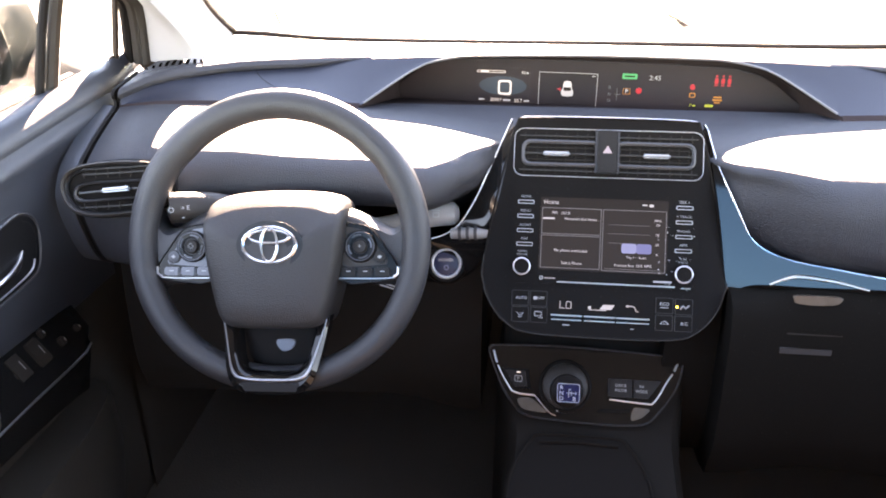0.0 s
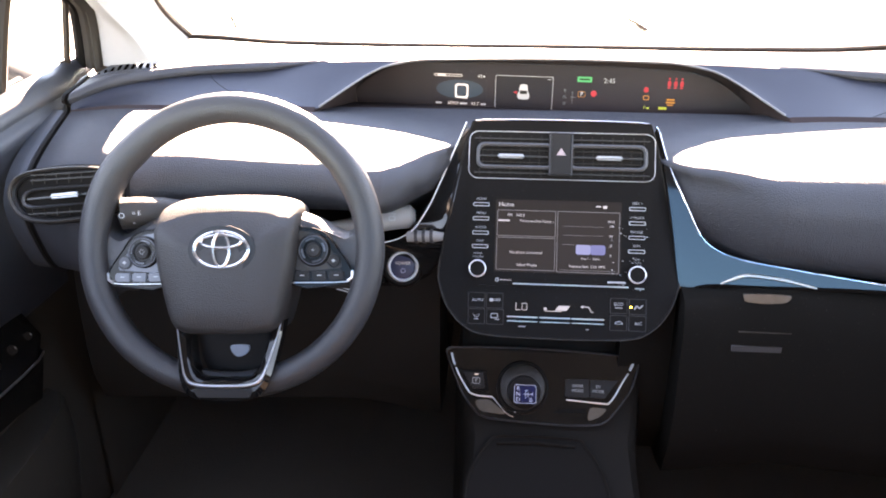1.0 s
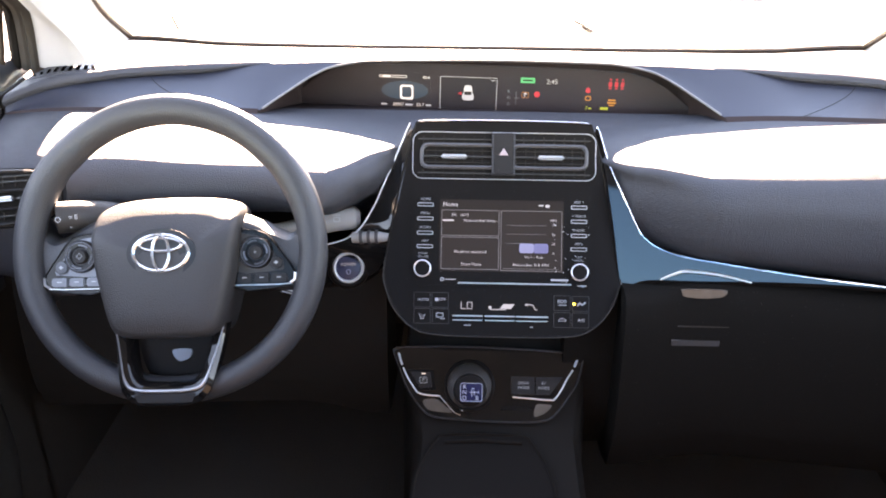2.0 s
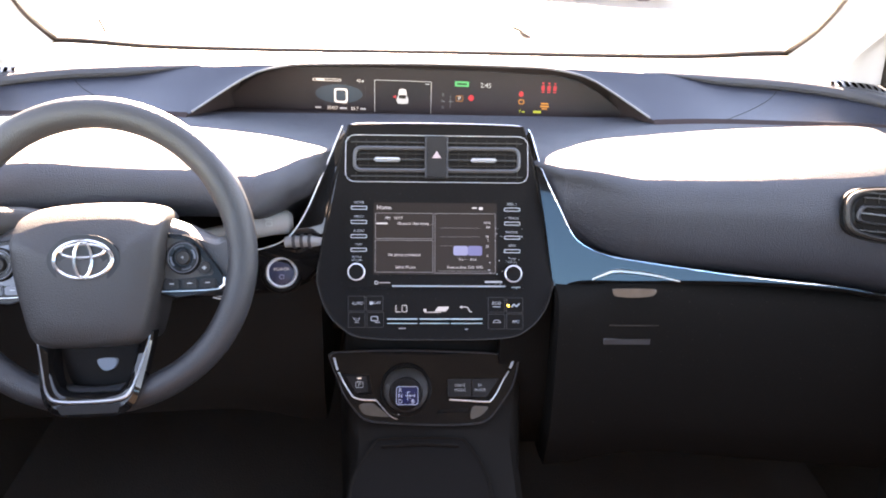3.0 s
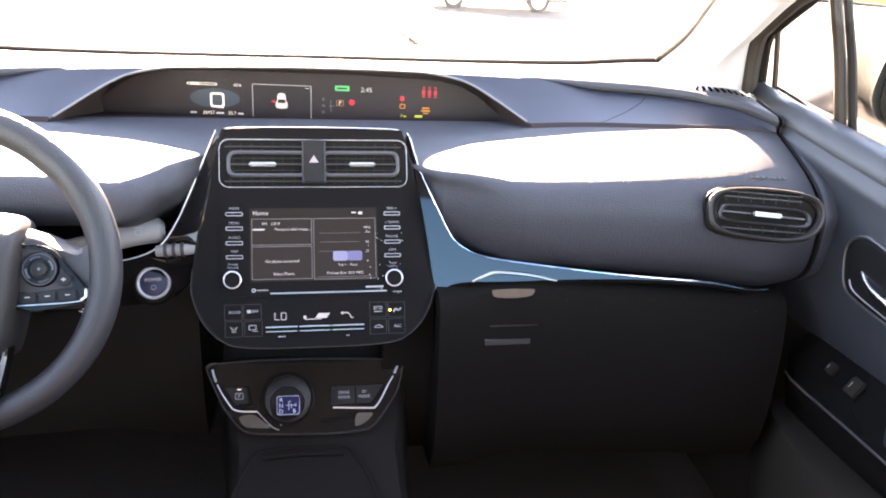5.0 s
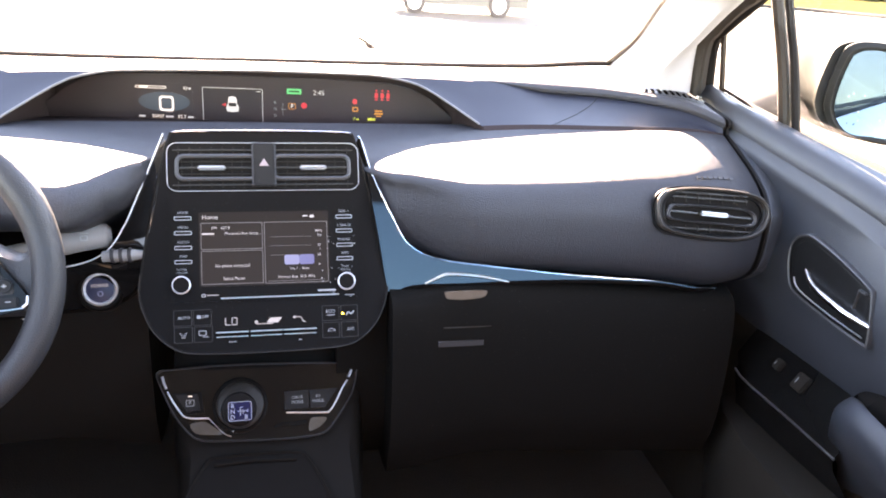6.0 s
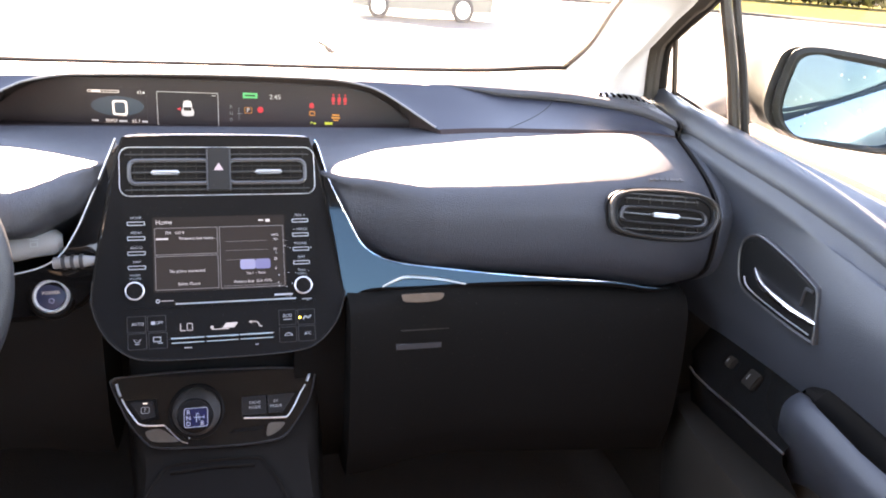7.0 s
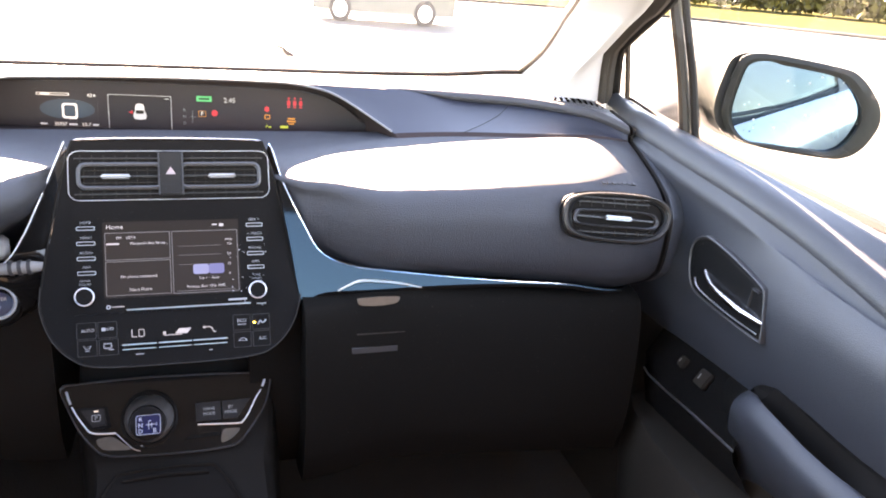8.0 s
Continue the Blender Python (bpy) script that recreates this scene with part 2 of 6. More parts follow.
def bm_lathe(profile, n=40, at=(0, 0, 0)):
    """Turned about z: the profile lists radius and height."""
    rings = [[(at[0] + r * math.cos(2 * math.pi * k / n), at[1] + r * math.sin(2 * math.pi * k / n), at[2] + z) for k in range(n)] for r, z in profile]
    return bm_loft(rings, closed=True, caps=True)


def bm_text(s, size, at=(0, 0, 0), align="CENTER", stretch=1.0, shear=0.0):
    """Raised lettering in Blender's own font."""
    c = bpy.data.curves.new("lettering", "FONT")
    c.body, c.size, c.align_x, c.align_y, c.extrude, c.shear = s, size, align, "CENTER", 0.00008, shear
    c.resolution_u = 2
    ob = bpy.data.objects.new("lettering", c)
    scene.collection.objects.link(ob)
    me = bpy.data.meshes.new_from_object(ob, depsgraph=bpy.context.evaluated_depsgraph_get())
    bm = bmesh.new()
    bm.from_mesh(me)
    bpy.data.objects.remove(ob)
    bpy.data.curves.remove(c)
    bpy.data.meshes.remove(me)
    return moved(bm, Matrix.Translation(at) @ Matrix.Diagonal((stretch, 1, 1, 1)))


def lerp_table(table, x):
    """Smooth values from rows of (key, values...)."""
    if x <= table[0][0]:
        return table[0][1:]
    for a, b in zip(table, table[1:]):
        if x <= b[0]:
            t = (x - a[0]) / (b[0] - a[0])
            return tuple(p + (q - p) * t for p, q in zip(a[1:], b[1:]))
    return table[-1][1:]


def smooth_table(table, x):
    """Values at x from rows of (key, values...), with a smooth slope from row to row."""
    k = [r[0] for r in table]
    x = min(max(x, k[0]), k[-1])
    i = max(j for j in range(len(k) - 1) if k[j] <= x or j == 0)
    h = k[i + 1] - k[i]
    t = (x - k[i]) / h
    out = []
    for c in range(1, len(table[0])):
        v = [r[c] for r in table]

        def slope(j):
            if j == 0 or j == len(k) - 1:
                return 0.0 if j == 0 else (v[j] - v[j - 1]) / (k[j] - k[j - 1])
            return (v[j + 1] - v[j - 1]) / (k[j + 1] - k[j - 1])
        a, b = slope(i) * h, slope(i + 1) * h
        out.append((2 * t ** 3 - 3 * t * t + 1) * v[i] + (t ** 3 - 2 * t * t + t) * a + (3 * t * t - 2 * t ** 3) * v[i + 1] + (t ** 3 - t * t) * b)
    return out


def smooth_step(a, b, x):
    t = min(1.0, max(0.0, (x - a) / (b - a)))
    return t * t * (3 - 2 * t)


# ---- outside ----
SLOPE = 0.033


def ground_z(y):
    return -0.05 - SLOPE * y


M_PAVE = material("pale_concrete", (0.050, 0.048, 0.043), 0.85, grain=0.6, grain_scale=60, vary=0.25, vary_scale=0.9)
# kerb darkened far below concrete: the shade on its near face is in the colour
M_KERB = material("shaded_kerb_concrete", (0.009, 0.007, 0.0055), 0.85, grain=0.6, grain_scale=40, vary=0.2)
M_GRASS = material("dry_grass", (0.056, 0.052, 0.021), 0.9, spec=0.0, grain=0.8, grain_scale=30, vary=0.4, vary_scale=3)
M_LEAF = material("hedge_leaves", (0.062, 0.053, 0.012), 0.7, spec=0.1, vary=0.5, vary_scale=8)
M_MARK = material("near_black_mark", (0.0025, 0.0025, 0.0027), 0.9, spec=0.0)

single("ground", bm_loft([[(x, y, ground_z(y)) for x in (-400, -40, -10, 0, 10, 40, 400)] for y in (-400, -60, -10, 0, 10, 20, 60, 500)]), M_PAVE,
       "pale sunlit concrete parking lot", "ground", kind="structure")

# the verge beyond the lot: a kerb that turns away, grass behind it and a hedge
KERB = [(60, -35), (34, 3), (28, 16), (25.6, 26), (24.0, 33), (20, 38.5), (12, 42), (-30, 52), (-120, 70)]
kline = spline([(x, y, ground_z(y)) for x, y in KERB], 6)


def offset_line(line, d):
    out = []
    for i, q in enumerate(line):
        t = (line[min(i + 1, len(line) - 1)] - line[max(i - 1, 0)])
        s = Vector((t.y, -t.x, 0)).normalized()
        o = q + s * d
        out.append(o)
    return out


_k = [(0.0, -0.02), (0.02, 0.12), (0.05, 0.15), (0.16, 0.15), (0.18, 0.13), (0.18, -0.02)]
single("kerb", bm_loft([[p + Vector((0, 0, h)) for p in offset_line(kline, d)] for d, h in _k]), M_KERB, "concrete kerb along the lot, the shade of its face painted dark", "kerb", kind="structure")
single("grass_verge", bm_loft([[p + Vector((0, 0, h)) for p in offset_line(kline, d)] for d, h in ((0.18, 0.135), (3, 0.2), (6, 0.3), (18, 0.6))]), M_GRASS,
       "sunlit yellow-green grass behind the kerb", "grass", kind="stuff")


def hedge_mesh(line, seed):
    rng = random.Random(seed)
    bm = bmesh.new()
    for i in range(15000):
        j = rng.randrange(len(line) - 1)
        q = line[j].lerp(line[j + 1], rng.random())
        h = 0.2 + 1.5 * rng.random() ** 0.8 * (0.75 + 0.25 * math.sin(j * 1.7))
        c = q + Vector((rng.gauss(0, 0.45), rng.gauss(0, 0.45), h))
        s = rng.uniform(0.14, 0.34)
        r = Euler((rng.uniform(0, 6), rng.uniform(0, 6), rng.uniform(0, 6))).to_matrix()
        vs = [bm.verts.new(c + r @ Vector(v) * s) for v in ((-1, 0, 0), (0, -0.6, 0.1), (1, 0, 0), (0, 0.6, 0.1))]
        bm.faces.new(vs)
    return bm


hl = [p + Vector((0, 0, 0.4)) for p in offset_line(kline, 10.5) if p.x > 8 and p.y > -15]
single("hedge", hedge_mesh(hl, 4), M_LEAF, "dark green shrubs behind the grass", "hedge", kind="stuff")


def dark_mark(points, w, seed):
    """An uneven dark mark lying on the bonnet along those points."""
    rng = random.Random(seed)
    line = spline(points, 5)
    l, r = [], []
    for i, q in enumerate(line):
        f = w * math.sin(math.pi * (.08 + .84 * i / (len(line) - 1))) ** 0.5 * rng.uniform(0.5, 1.25)
        l.append(q + Vector((f, 0, .002)))
        r.append(q + Vector((-f, 0, .002)))
    return bm_loft([l, r])


SCRATCH = [(-.5083, .336, 1.0365), (-.5090, .347, 1.0270), (-.5093, .354, 1.0205), (-.5099, .363, 1.0130)]
single("scratch", bm_tube(spline([(x, y - .004, z - .002) for x, y, z in SCRATCH], 3), .0020, n=6), M_MARK, "thin dark hair stuck on the windscreen", "hair", kind="structure")


# a parked car seen low through the windscreen
M_SUV = material("pale_car_paint", (0.040, 0.0385, 0.030), 0.4, coat=0.1)
M_TYRE = material("tyre_rubber", (0.02, 0.02, 0.02), 0.8)


def parked_car(at, turn):
    base = Matrix.Translation((*at, ground_z(at[1]))) @ pose(0, 0, 0, 0, 0, turn) @ Matrix.Diagonal((0.78, 0.92, 0.92, 1))
    car = thing("parked_car", base, "pale beige SUV parked on the lot with its shadow", "car")
    side = [(-2.25, 0.42), (-2.3, 0.75), (-2.2, 1.0), (-1.35, 1.08), (-0.75, 1.62), (0.2, 1.72), (1.5, 1.66), (2.1, 1.12), (2.25, 0.95), (2.25, 0.42), (1.85, 0.30), (-1.9, 0.30)]
    line = [(p[0], p[1]) for p in spline([(x, z, 0) for x, z in side], 3, closed=True)]
    rings = []
    for y, s in ((-0.90, 0.90), (-0.86, 0.98), (-0.5, 1.0), (0.5, 1.0), (0.86, 0.98), (0.90, 0.90)):
        rings.append([(x * (0.98 if abs(y) > 0.88 else 1), y * (1 - 0.16 * max(0, z - 1.0) / 0.7), 0.35 + (z - 0.35) * s) for x, z in line])
    part("body", bm_loft(rings, closed=True, caps=True), M_SUV, car)
    for sy in (-1, 1):
        for x0, x1 in ((-0.95, 0.05), (0.12, 1.0)):
            q = [(x0 - 0.0, 1.12), (x1, 1.12), (x1 - 0.03, 1.55), (x0 + (0.38 if x0 < 0 else 0.02), 1.55)]
            b = bmesh.new()
            b.faces.new([b.verts.new((x, sy * (0.905 - 0.23 * max(0, z - 1.0)), z)) for x, z in q])
            part("window", b, M_DISPLAY, car)
        for x in (-1.4, 1.32):
            w = part("tyre", moved(bm_lathe([(0.20, -0.11), (0.33, -0.11), (0.355, -0.07), (0.355, 0.07), (0.33, 0.11), (0.20, 0.11)], 32), Matrix.Translation((x, sy * 0.82, 0.355)) @ pose(0, 0, 0, 90)), M_TYRE, car)
            bm = bm_lathe([(0.0, 0.0), (0.21, 0.0), (0.225, 0.05), (0.225, -0.08), (0.0, -0.08)], 28)
            for k in range(5):
                a = 2 * math.pi * k / 5
                bm = merge(bm, moved(bm_box((0.20, 0.05, 0.03), (0.11, 0, 0.02), 0.006), Matrix.Rotation(a, 4, "Z")))
            part("rim", moved(bm, Matrix.Translation((x, sy * 0.90, 0.355)) @ pose(0, 0, 0, 90 * sy)), M_SILVER, w)
    return car


parked_car((4.96, 19.75), -12)

# ---- cabin shell ----
single("floor", bm_loft([[(x, y, z) for x in (-0.76, -0.4, 0, 0.4, 0.76)] for y, z in ((0.75, 0.45), (0.55, 0.36), (0.35, 0.30), (-0.2, 0.28), (-1.0, 0.28), (-2.1, 0.45))]), M_CARPET,
       "black carpeted car floor", "floor", kind="structure")
# same panel twice; the passenger one gets the light-filled brown
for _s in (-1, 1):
    single("wall_side", bm_loft([[(_s * 0.698, y, z) for y in (0.06, 0.3, 0.5, 0.62)] for z in (0.25, 0.5, 0.75, 0.955)]), M_KICK if _s > 0 else M_LOWER, "brown footwell side panel, painted lighter on the lit passenger side", "wall", kind="structure")


def roof_rows(dz):
    rows = []
    for y, z, w in ((-0.34, 1.405, 0.53), (-0.6, 1.44, 0.55), (-1.0, 1.446, 0.56), (-1.3, 1.43, 0.555), (-1.5, 1.41, 0.545)):
        rows.append([(x * w, y, z + dz - 0.045 * abs(x) ** 3) for x in (-1, -0.75, -0.4, 0, 0.4, 0.75, 1)])
    return rows


single("ceiling", bm_loft(roof_rows(-0.02)), M_LINER, "grey fabric headliner of the car", "ceiling", kind="structure")
single("roof", bm_loft(roof_rows(0.02)), M_PAINT, "silver painted steel car roof", "roof", kind="structure")
# unseen wall, added to keep rear light off the lower dash as seats would
single("wall_rear", bm_loft([[(x, y, z) for x in (-0.76, 0, 0.76)] for y, z in ((-1.06, 0.27), (-1.09, 0.62), (-1.13, 1.0), (-1.25, 1.0), (-2.15, 0.99))]), M_REAR,
       "unseen dark wall added behind the camera to block rear light", "wall", kind="structure")

# windscreen: its base bows forward in the middle
WS_BASE = [(0.0, 0.455, 0.969), (0.2, 0.452, 0.969), (0.33, 0.447, 0.970), (0.47, 0.424, 0.976), (0.55, 0.390, 0.988), (0.595, 0.360, 0.994), (0.66, 0.330, 0.990)]


WALL_X = [0.76 * k / 24 for k in range(-24, 25)]


def ws_base(x):
    y, z = smooth_table(WS_BASE, abs(x))
    return Vector((x, y, z))


single("wall_front", bm_loft([[ws_base(x) + Vector((0, 0.004, -0.010)) for x in WALL_X], [ws_base(x) + Vector((0, 0.03, -0.06)) for x in WALL_X], [Vector((x, 0.60, 0.62)) for x in WALL_X], [Vector((x, 0.70, 0.26)) for x in WALL_X]]), M_CARPET,
       "black bulkhead behind the dashboard", "wall", kind="structure")


def ws_top(x):
    return Vector((x * 0.93, -0.30 - 0.5 * x * x, 1.405 - 0.06 * x * x))


_rows = []
for i in range(9):
    t = i / 8
    _rows.append([ws_base(x).lerp(ws_top(x), t) + Vector((0, 0, 0.03 * math.sin(math.pi * t))) for x in (-0.60, -0.5, -0.36, -0.2, 0, 0.2, 0.36, 0.5, 0.60)])
_g = single("window_1", bm_loft(_rows), M_GLASS, "clear raked windscreen with light dust", "windscreen", kind="structure")
_g.visible_shadow = False
single("trim", bm_tube([ws_base(x) + Vector((0, 0, 0.004)) for x in np.linspace(-0.592, 0.592, 41)], 0.004, n=8), M_POST, "dark brown-black seal along the windscreen base", "seal", kind="structure")



def side_parts(s):
    """Pillar, windows and outer skin of one side; s is -1 for the driver's side."""
    edge = [Vector((s * x, y, z)) for x, y, z in ((.592, .362, .993), (.591, .28, 1.038), (.583, .22, 1.075), (.576, .17, 1.110), (.567, .12, 1.138), (.535, -.08, 1.265), (.505, -.33, 1.385))]
    nose = [Vector((s * x, y, z)) for x, y, z in ((.566, .150, .996), (.580, .135, 1.030), (.590, .095, 1.068), (.598, .060, 1.105), (.604, .025, 1.142), (.575, -.14, 1.255), (.530, -.37, 1.372))]
    seal = [Vector((s * x, y, z)) for x, y, z in ((.664, .202, .978), (.661, .200, 1.052), (.656, .171, 1.078), (.645, .103, 1.116), (.634, .040, 1.146), (.600, -.11, 1.25), (.553, -.36, 1.365))]
    edge, nose, seal = spline(edge, 4), spline(nose, 4), spline(seal, 4)
    rings = []
    for a, c, b in zip(edge, nose, seal):
        rings.append(spline([a + Vector((s * 0.004, 0.02, 0.012)), a, a.lerp(c, 0.55) + Vector((-s * 0.006, 0, 0.002)), c, c.lerp(b, 0.5) + Vector((s * 0.002, -0.010, -0.002)), b, b + Vector((s * 0.03, 0.04, 0.005))], 3))
    single("a_pillar_trim", bm_loft(rings), M_PILLAR, "light grey cloth-covered windscreen pillar trim", "pillar", "windscreen pillars", kind="structure")
    single("trim", bm_tube([e + Vector((0, 0.004, 0.004)) for e in edge], 0.006, n=8), M_POST, "dark brown seal along the windscreen pillar", "seal", kind="structure")
    single("trim", bm_loft([[b + Vector((s * dx, dy, dz)) for b in seal] for dx, dy, dz in ((-0.002, 0.0, 0.0), (0.001, -0.008, -0.003), (0.006, -0.011, -0.005), (0.010, -0.005, -0.003), (0.014, -0.008, -0.004), (0.022, -0.006, -0.003), (0.030, 0.008, 0.0))]), M_SEAL,
           "grey-brown rubber door seal along the pillar", "seal", kind="structure")
    # belt line and the glass above it
    belt = spline([(s * 0.728, 0.225, 0.970), (s * 0.736, 0.18, 0.967), (s * 0.745, 0.13, 0.962), (s * 0.756, 0.06, 0.955), (s * 0.765, -0.16, 0.940), (s * 0.765, -0.40, 0.935), (s * 0.765, -0.88, 0.948)], 4)
    rail = spline([(s * 0.700, 0.210, 0.975), (s * 0.690, 0.200, 1.055), (s * 0.681, 0.153, 1.088), (s * 0.664, 0.040, 1.150), (s * 0.62, -0.16, 1.272), (s * 0.57, -0.45, 1.375), (s * 0.56, -0.88, 1.40)], 4)
    belt2 = [Vector(v) for v in ((s * 0.765, -0.98, 0.952), (s * 0.75, -1.3, 0.975), (s * 0.72, -1.6, 1.0), (s * 0.70, -1.85, 1.04))]
    rail2 = [Vector(v) for v in ((s * 0.56, -0.98, 1.40), (s * 0.56, -1.3, 1.395), (s * 0.585, -1.6, 1.30), (s * 0.62, -1.92, 1.16))]
    single("window_5" if s > 0 else "window_6", bm_loft([belt2, rail2]), M_TINT, "rear side window glass, tinted blue to colour the sky light", "window", kind="structure")
    g = single("window_2" if s > 0 else "window_3", bm_loft([belt, [a.lerp(b, 0.5) + Vector((s * 0.015, 0, 0)) for a, b in zip(belt, rail)], rail]), M_GLASS,
               "clear side window glass above the door", "window", kind="structure")
    g.visible_shadow = False
    rl = [b + Vector((0, 0, 0)) for b in rail]
    single("trim", bm_tube(rl, 0.0085, n=8), M_RUBBER, "black window frame above the side glass", "window frame", kind="structure")
    # the slim post between quarter light and door glass
    post = thing("window_post", Matrix.Translation((s * 0.715, 0.03, 0.95)), "dark brown upright post between the quarter light and the door window", "window post", "window posts")
    b = spline([(s * 0.722, 0.030, 0.955), (s * 0.708, 0.048, 1.05), (s * 0.690, 0.070, 1.147), (s * 0.676, 0.060, 1.20)], 4)
    for dx, dy, w, m_ in ((0, 0, 0.0085, M_POST), (0.008, -0.015, 0.006, M_RUBBER), (0.008, 0.014, 0.005, M_POST)):
        part("strip", bm_tube([q + Vector((s * dx, dy, 0)) for q in b], w, n=8), m_, post, world=True)
    single("trim", bm_tube([(s * 0.703, 0.176, 0.985), (s * 0.687, 0.176, 1.084)], 0.0050, n=6), M_POST, "thin dark upright edge in the quarter light", "seal", kind="structure")
    single("trim", bm_tube([(s * 0.705, 0.172, 0.989), (s * 0.714, 0.100, 0.976), (s * 0.722, 0.036, 0.963)], 0.0026, n=6), M_POST, "thin dark seal along the foot of the quarter light", "seal", kind="structure")
    # rear roof pillar and middle pillar
    single("trim", bm_loft([[(s * 0.56, -1.48, 1.385), (s * 0.62, -1.95, 1.15), (s * 0.68, -2.18, 0.99)], [(s * 0.50, -1.52, 1.395), (s * 0.56, -1.98, 1.16), (s * 0.62, -2.20, 0.99)]]), M_LINER, "plain rear roof pillar", "pillar", kind="structure")
    single("trim", bm_loft([[(s * 0.775, y, 0.93), (s * 0.68, y, 1.2), (s * 0.57, y, 1.40)] for y in (-0.86, -0.98)]), M_LINER, "plain middle roof pillar", "pillar", kind="structure")
    # outer skin of the door and sill
    single("car_side", bm_loft([[(s * (0.775 + dx), y, z) for y in (0.95, 0.5, 0.2, -0.4, -1.0, -1.6, -2.2)] for dx, z in ((0.0, 0.93), (0.035, 0.90), (0.06, 0.80), (0.055, 0.62), (0.045, 0.45), (0.02, 0.25))]), M_PAINT,
           "silver painted outer door skin", "car body", kind="structure")


side_parts(-1)
side_parts(1)
single("hood", bm_loft([[(x, y, z - 0.05 * (abs(x) / 0.7) ** 2.5) for x in (-0.78, -0.6, -0.3, 0, 0.3, 0.6, 0.78)] for y, z in ((0.43, 0.938), (0.7, 0.924), (1.0, 0.911), (1.12, 0.9065), (1.36, 0.9075), (1.46, 0.898), (1.56, 0.85), (1.63, 0.7), (1.65, 0.4))]), M_PAINT,
       "silver painted bonnet below the windscreen", "hood", kind="structure")
single("bonnet_mark", dark_mark([(.264, 1.355, .9030), (.276, 1.249, .9025), (.280, 1.180, .9022), (.283, 1.125, .9022)], .0120, 3), M_MARK, "dark dashed mark on the bonnet", "mark", kind="structure")
single("bonnet_mark", dark_mark([(.291, 1.112, .9028), (.306, 1.080, .9036)], .0080, 5), M_MARK, "short dark mark on the bonnet", "mark", kind="structure")
_g = single("window_4", bm_loft([[(x * 0.66, -2.15, 1.0) for x in (-1, 0, 1)], [(x * 0.56, -1.49, 1.40) for x in (-1, 0, 1)]]), M_TINT, "rear window glass, tinted blue to colour the sky light", "window", kind="structure")
_g.visible_shadow = False

# ---- dashboard ----
dash = thing("dashboard", Matrix.Translation((0, 0.2, 0.5)), "charcoal soft-touch dashboard with a wide display hood under the windscreen", "dashboard")
RIDGE = [(0, .210, .999), (.2, .206, .996), (.36, .198, .991), (.5, .172, .988), (.56, .137, .986), (.605, .095, .982), (.65, .055, .966)]
P5 = [(0, .118, .918), (.12, .118, .921), (.2, .118, .927), (.36, .112, .938), (.5, .085, .944), (.585, .058, .950), (.65, .055, .945)]
LOW = {
    6: [(0, .07, .913), (.12, .07, .917), (.2, .062, .926), (.36, .060, .933), (.5, .045, .939), (.585, .018, .946), (.65, .020, .930)],
    7: [(0, .01, .912), (.12, .010, .916), (.2, .004, .921), (.36, .002, .924), (.5, -.012, .928), (.585, -.032, .930), (.65, -.020, .912)],
    8: [(0, -.03, .900), (.12, -.035, .903), (.2, -.046, .905), (.36, -.050, .907), (.5, -.058, .910), (.585, -.066, .911), (.65, -.050, .894)],
    9: [(0, -.05, .882), (.2, -.067, .884), (.36, -.073, .886), (.5, -.080, .887), (.585, -.085, .887), (.65, -.067, .875)],
    10: [(0, -.06, .860), (.2, -.073, .861), (.36, -.080, .862), (.5, -.088, .862), (.585, -.092, .862), (.65, -.074, .857)],
    11: [(0, -.06, .832), (.2, -.070, .832), (.36, -.076, .832), (.5, -.083, .830), (.585, -.088, .828), (.65, -.067, .820)],
    12: [(0, -.05, .806), (.2, -.056, .808), (.36, -.062, .800), (.5, -.068, .785), (.585, -.068, .772), (.65, -.040, .765)],
    13: [(0, -.01, .79), (.2, -.01, .79), (.36, -.010, .785), (.5, -.010, .770), (.585, -.005, .755), (.65, .004, .746)],
}
ARC_X = -0.013
ARC = [(0, .9965), (.10, .9960), (.16, .9945), (.19, .9920), (.213, .9885), (.233, .984), (.252, .976), (.279, .961), (.308, .944), (.322, .936)]


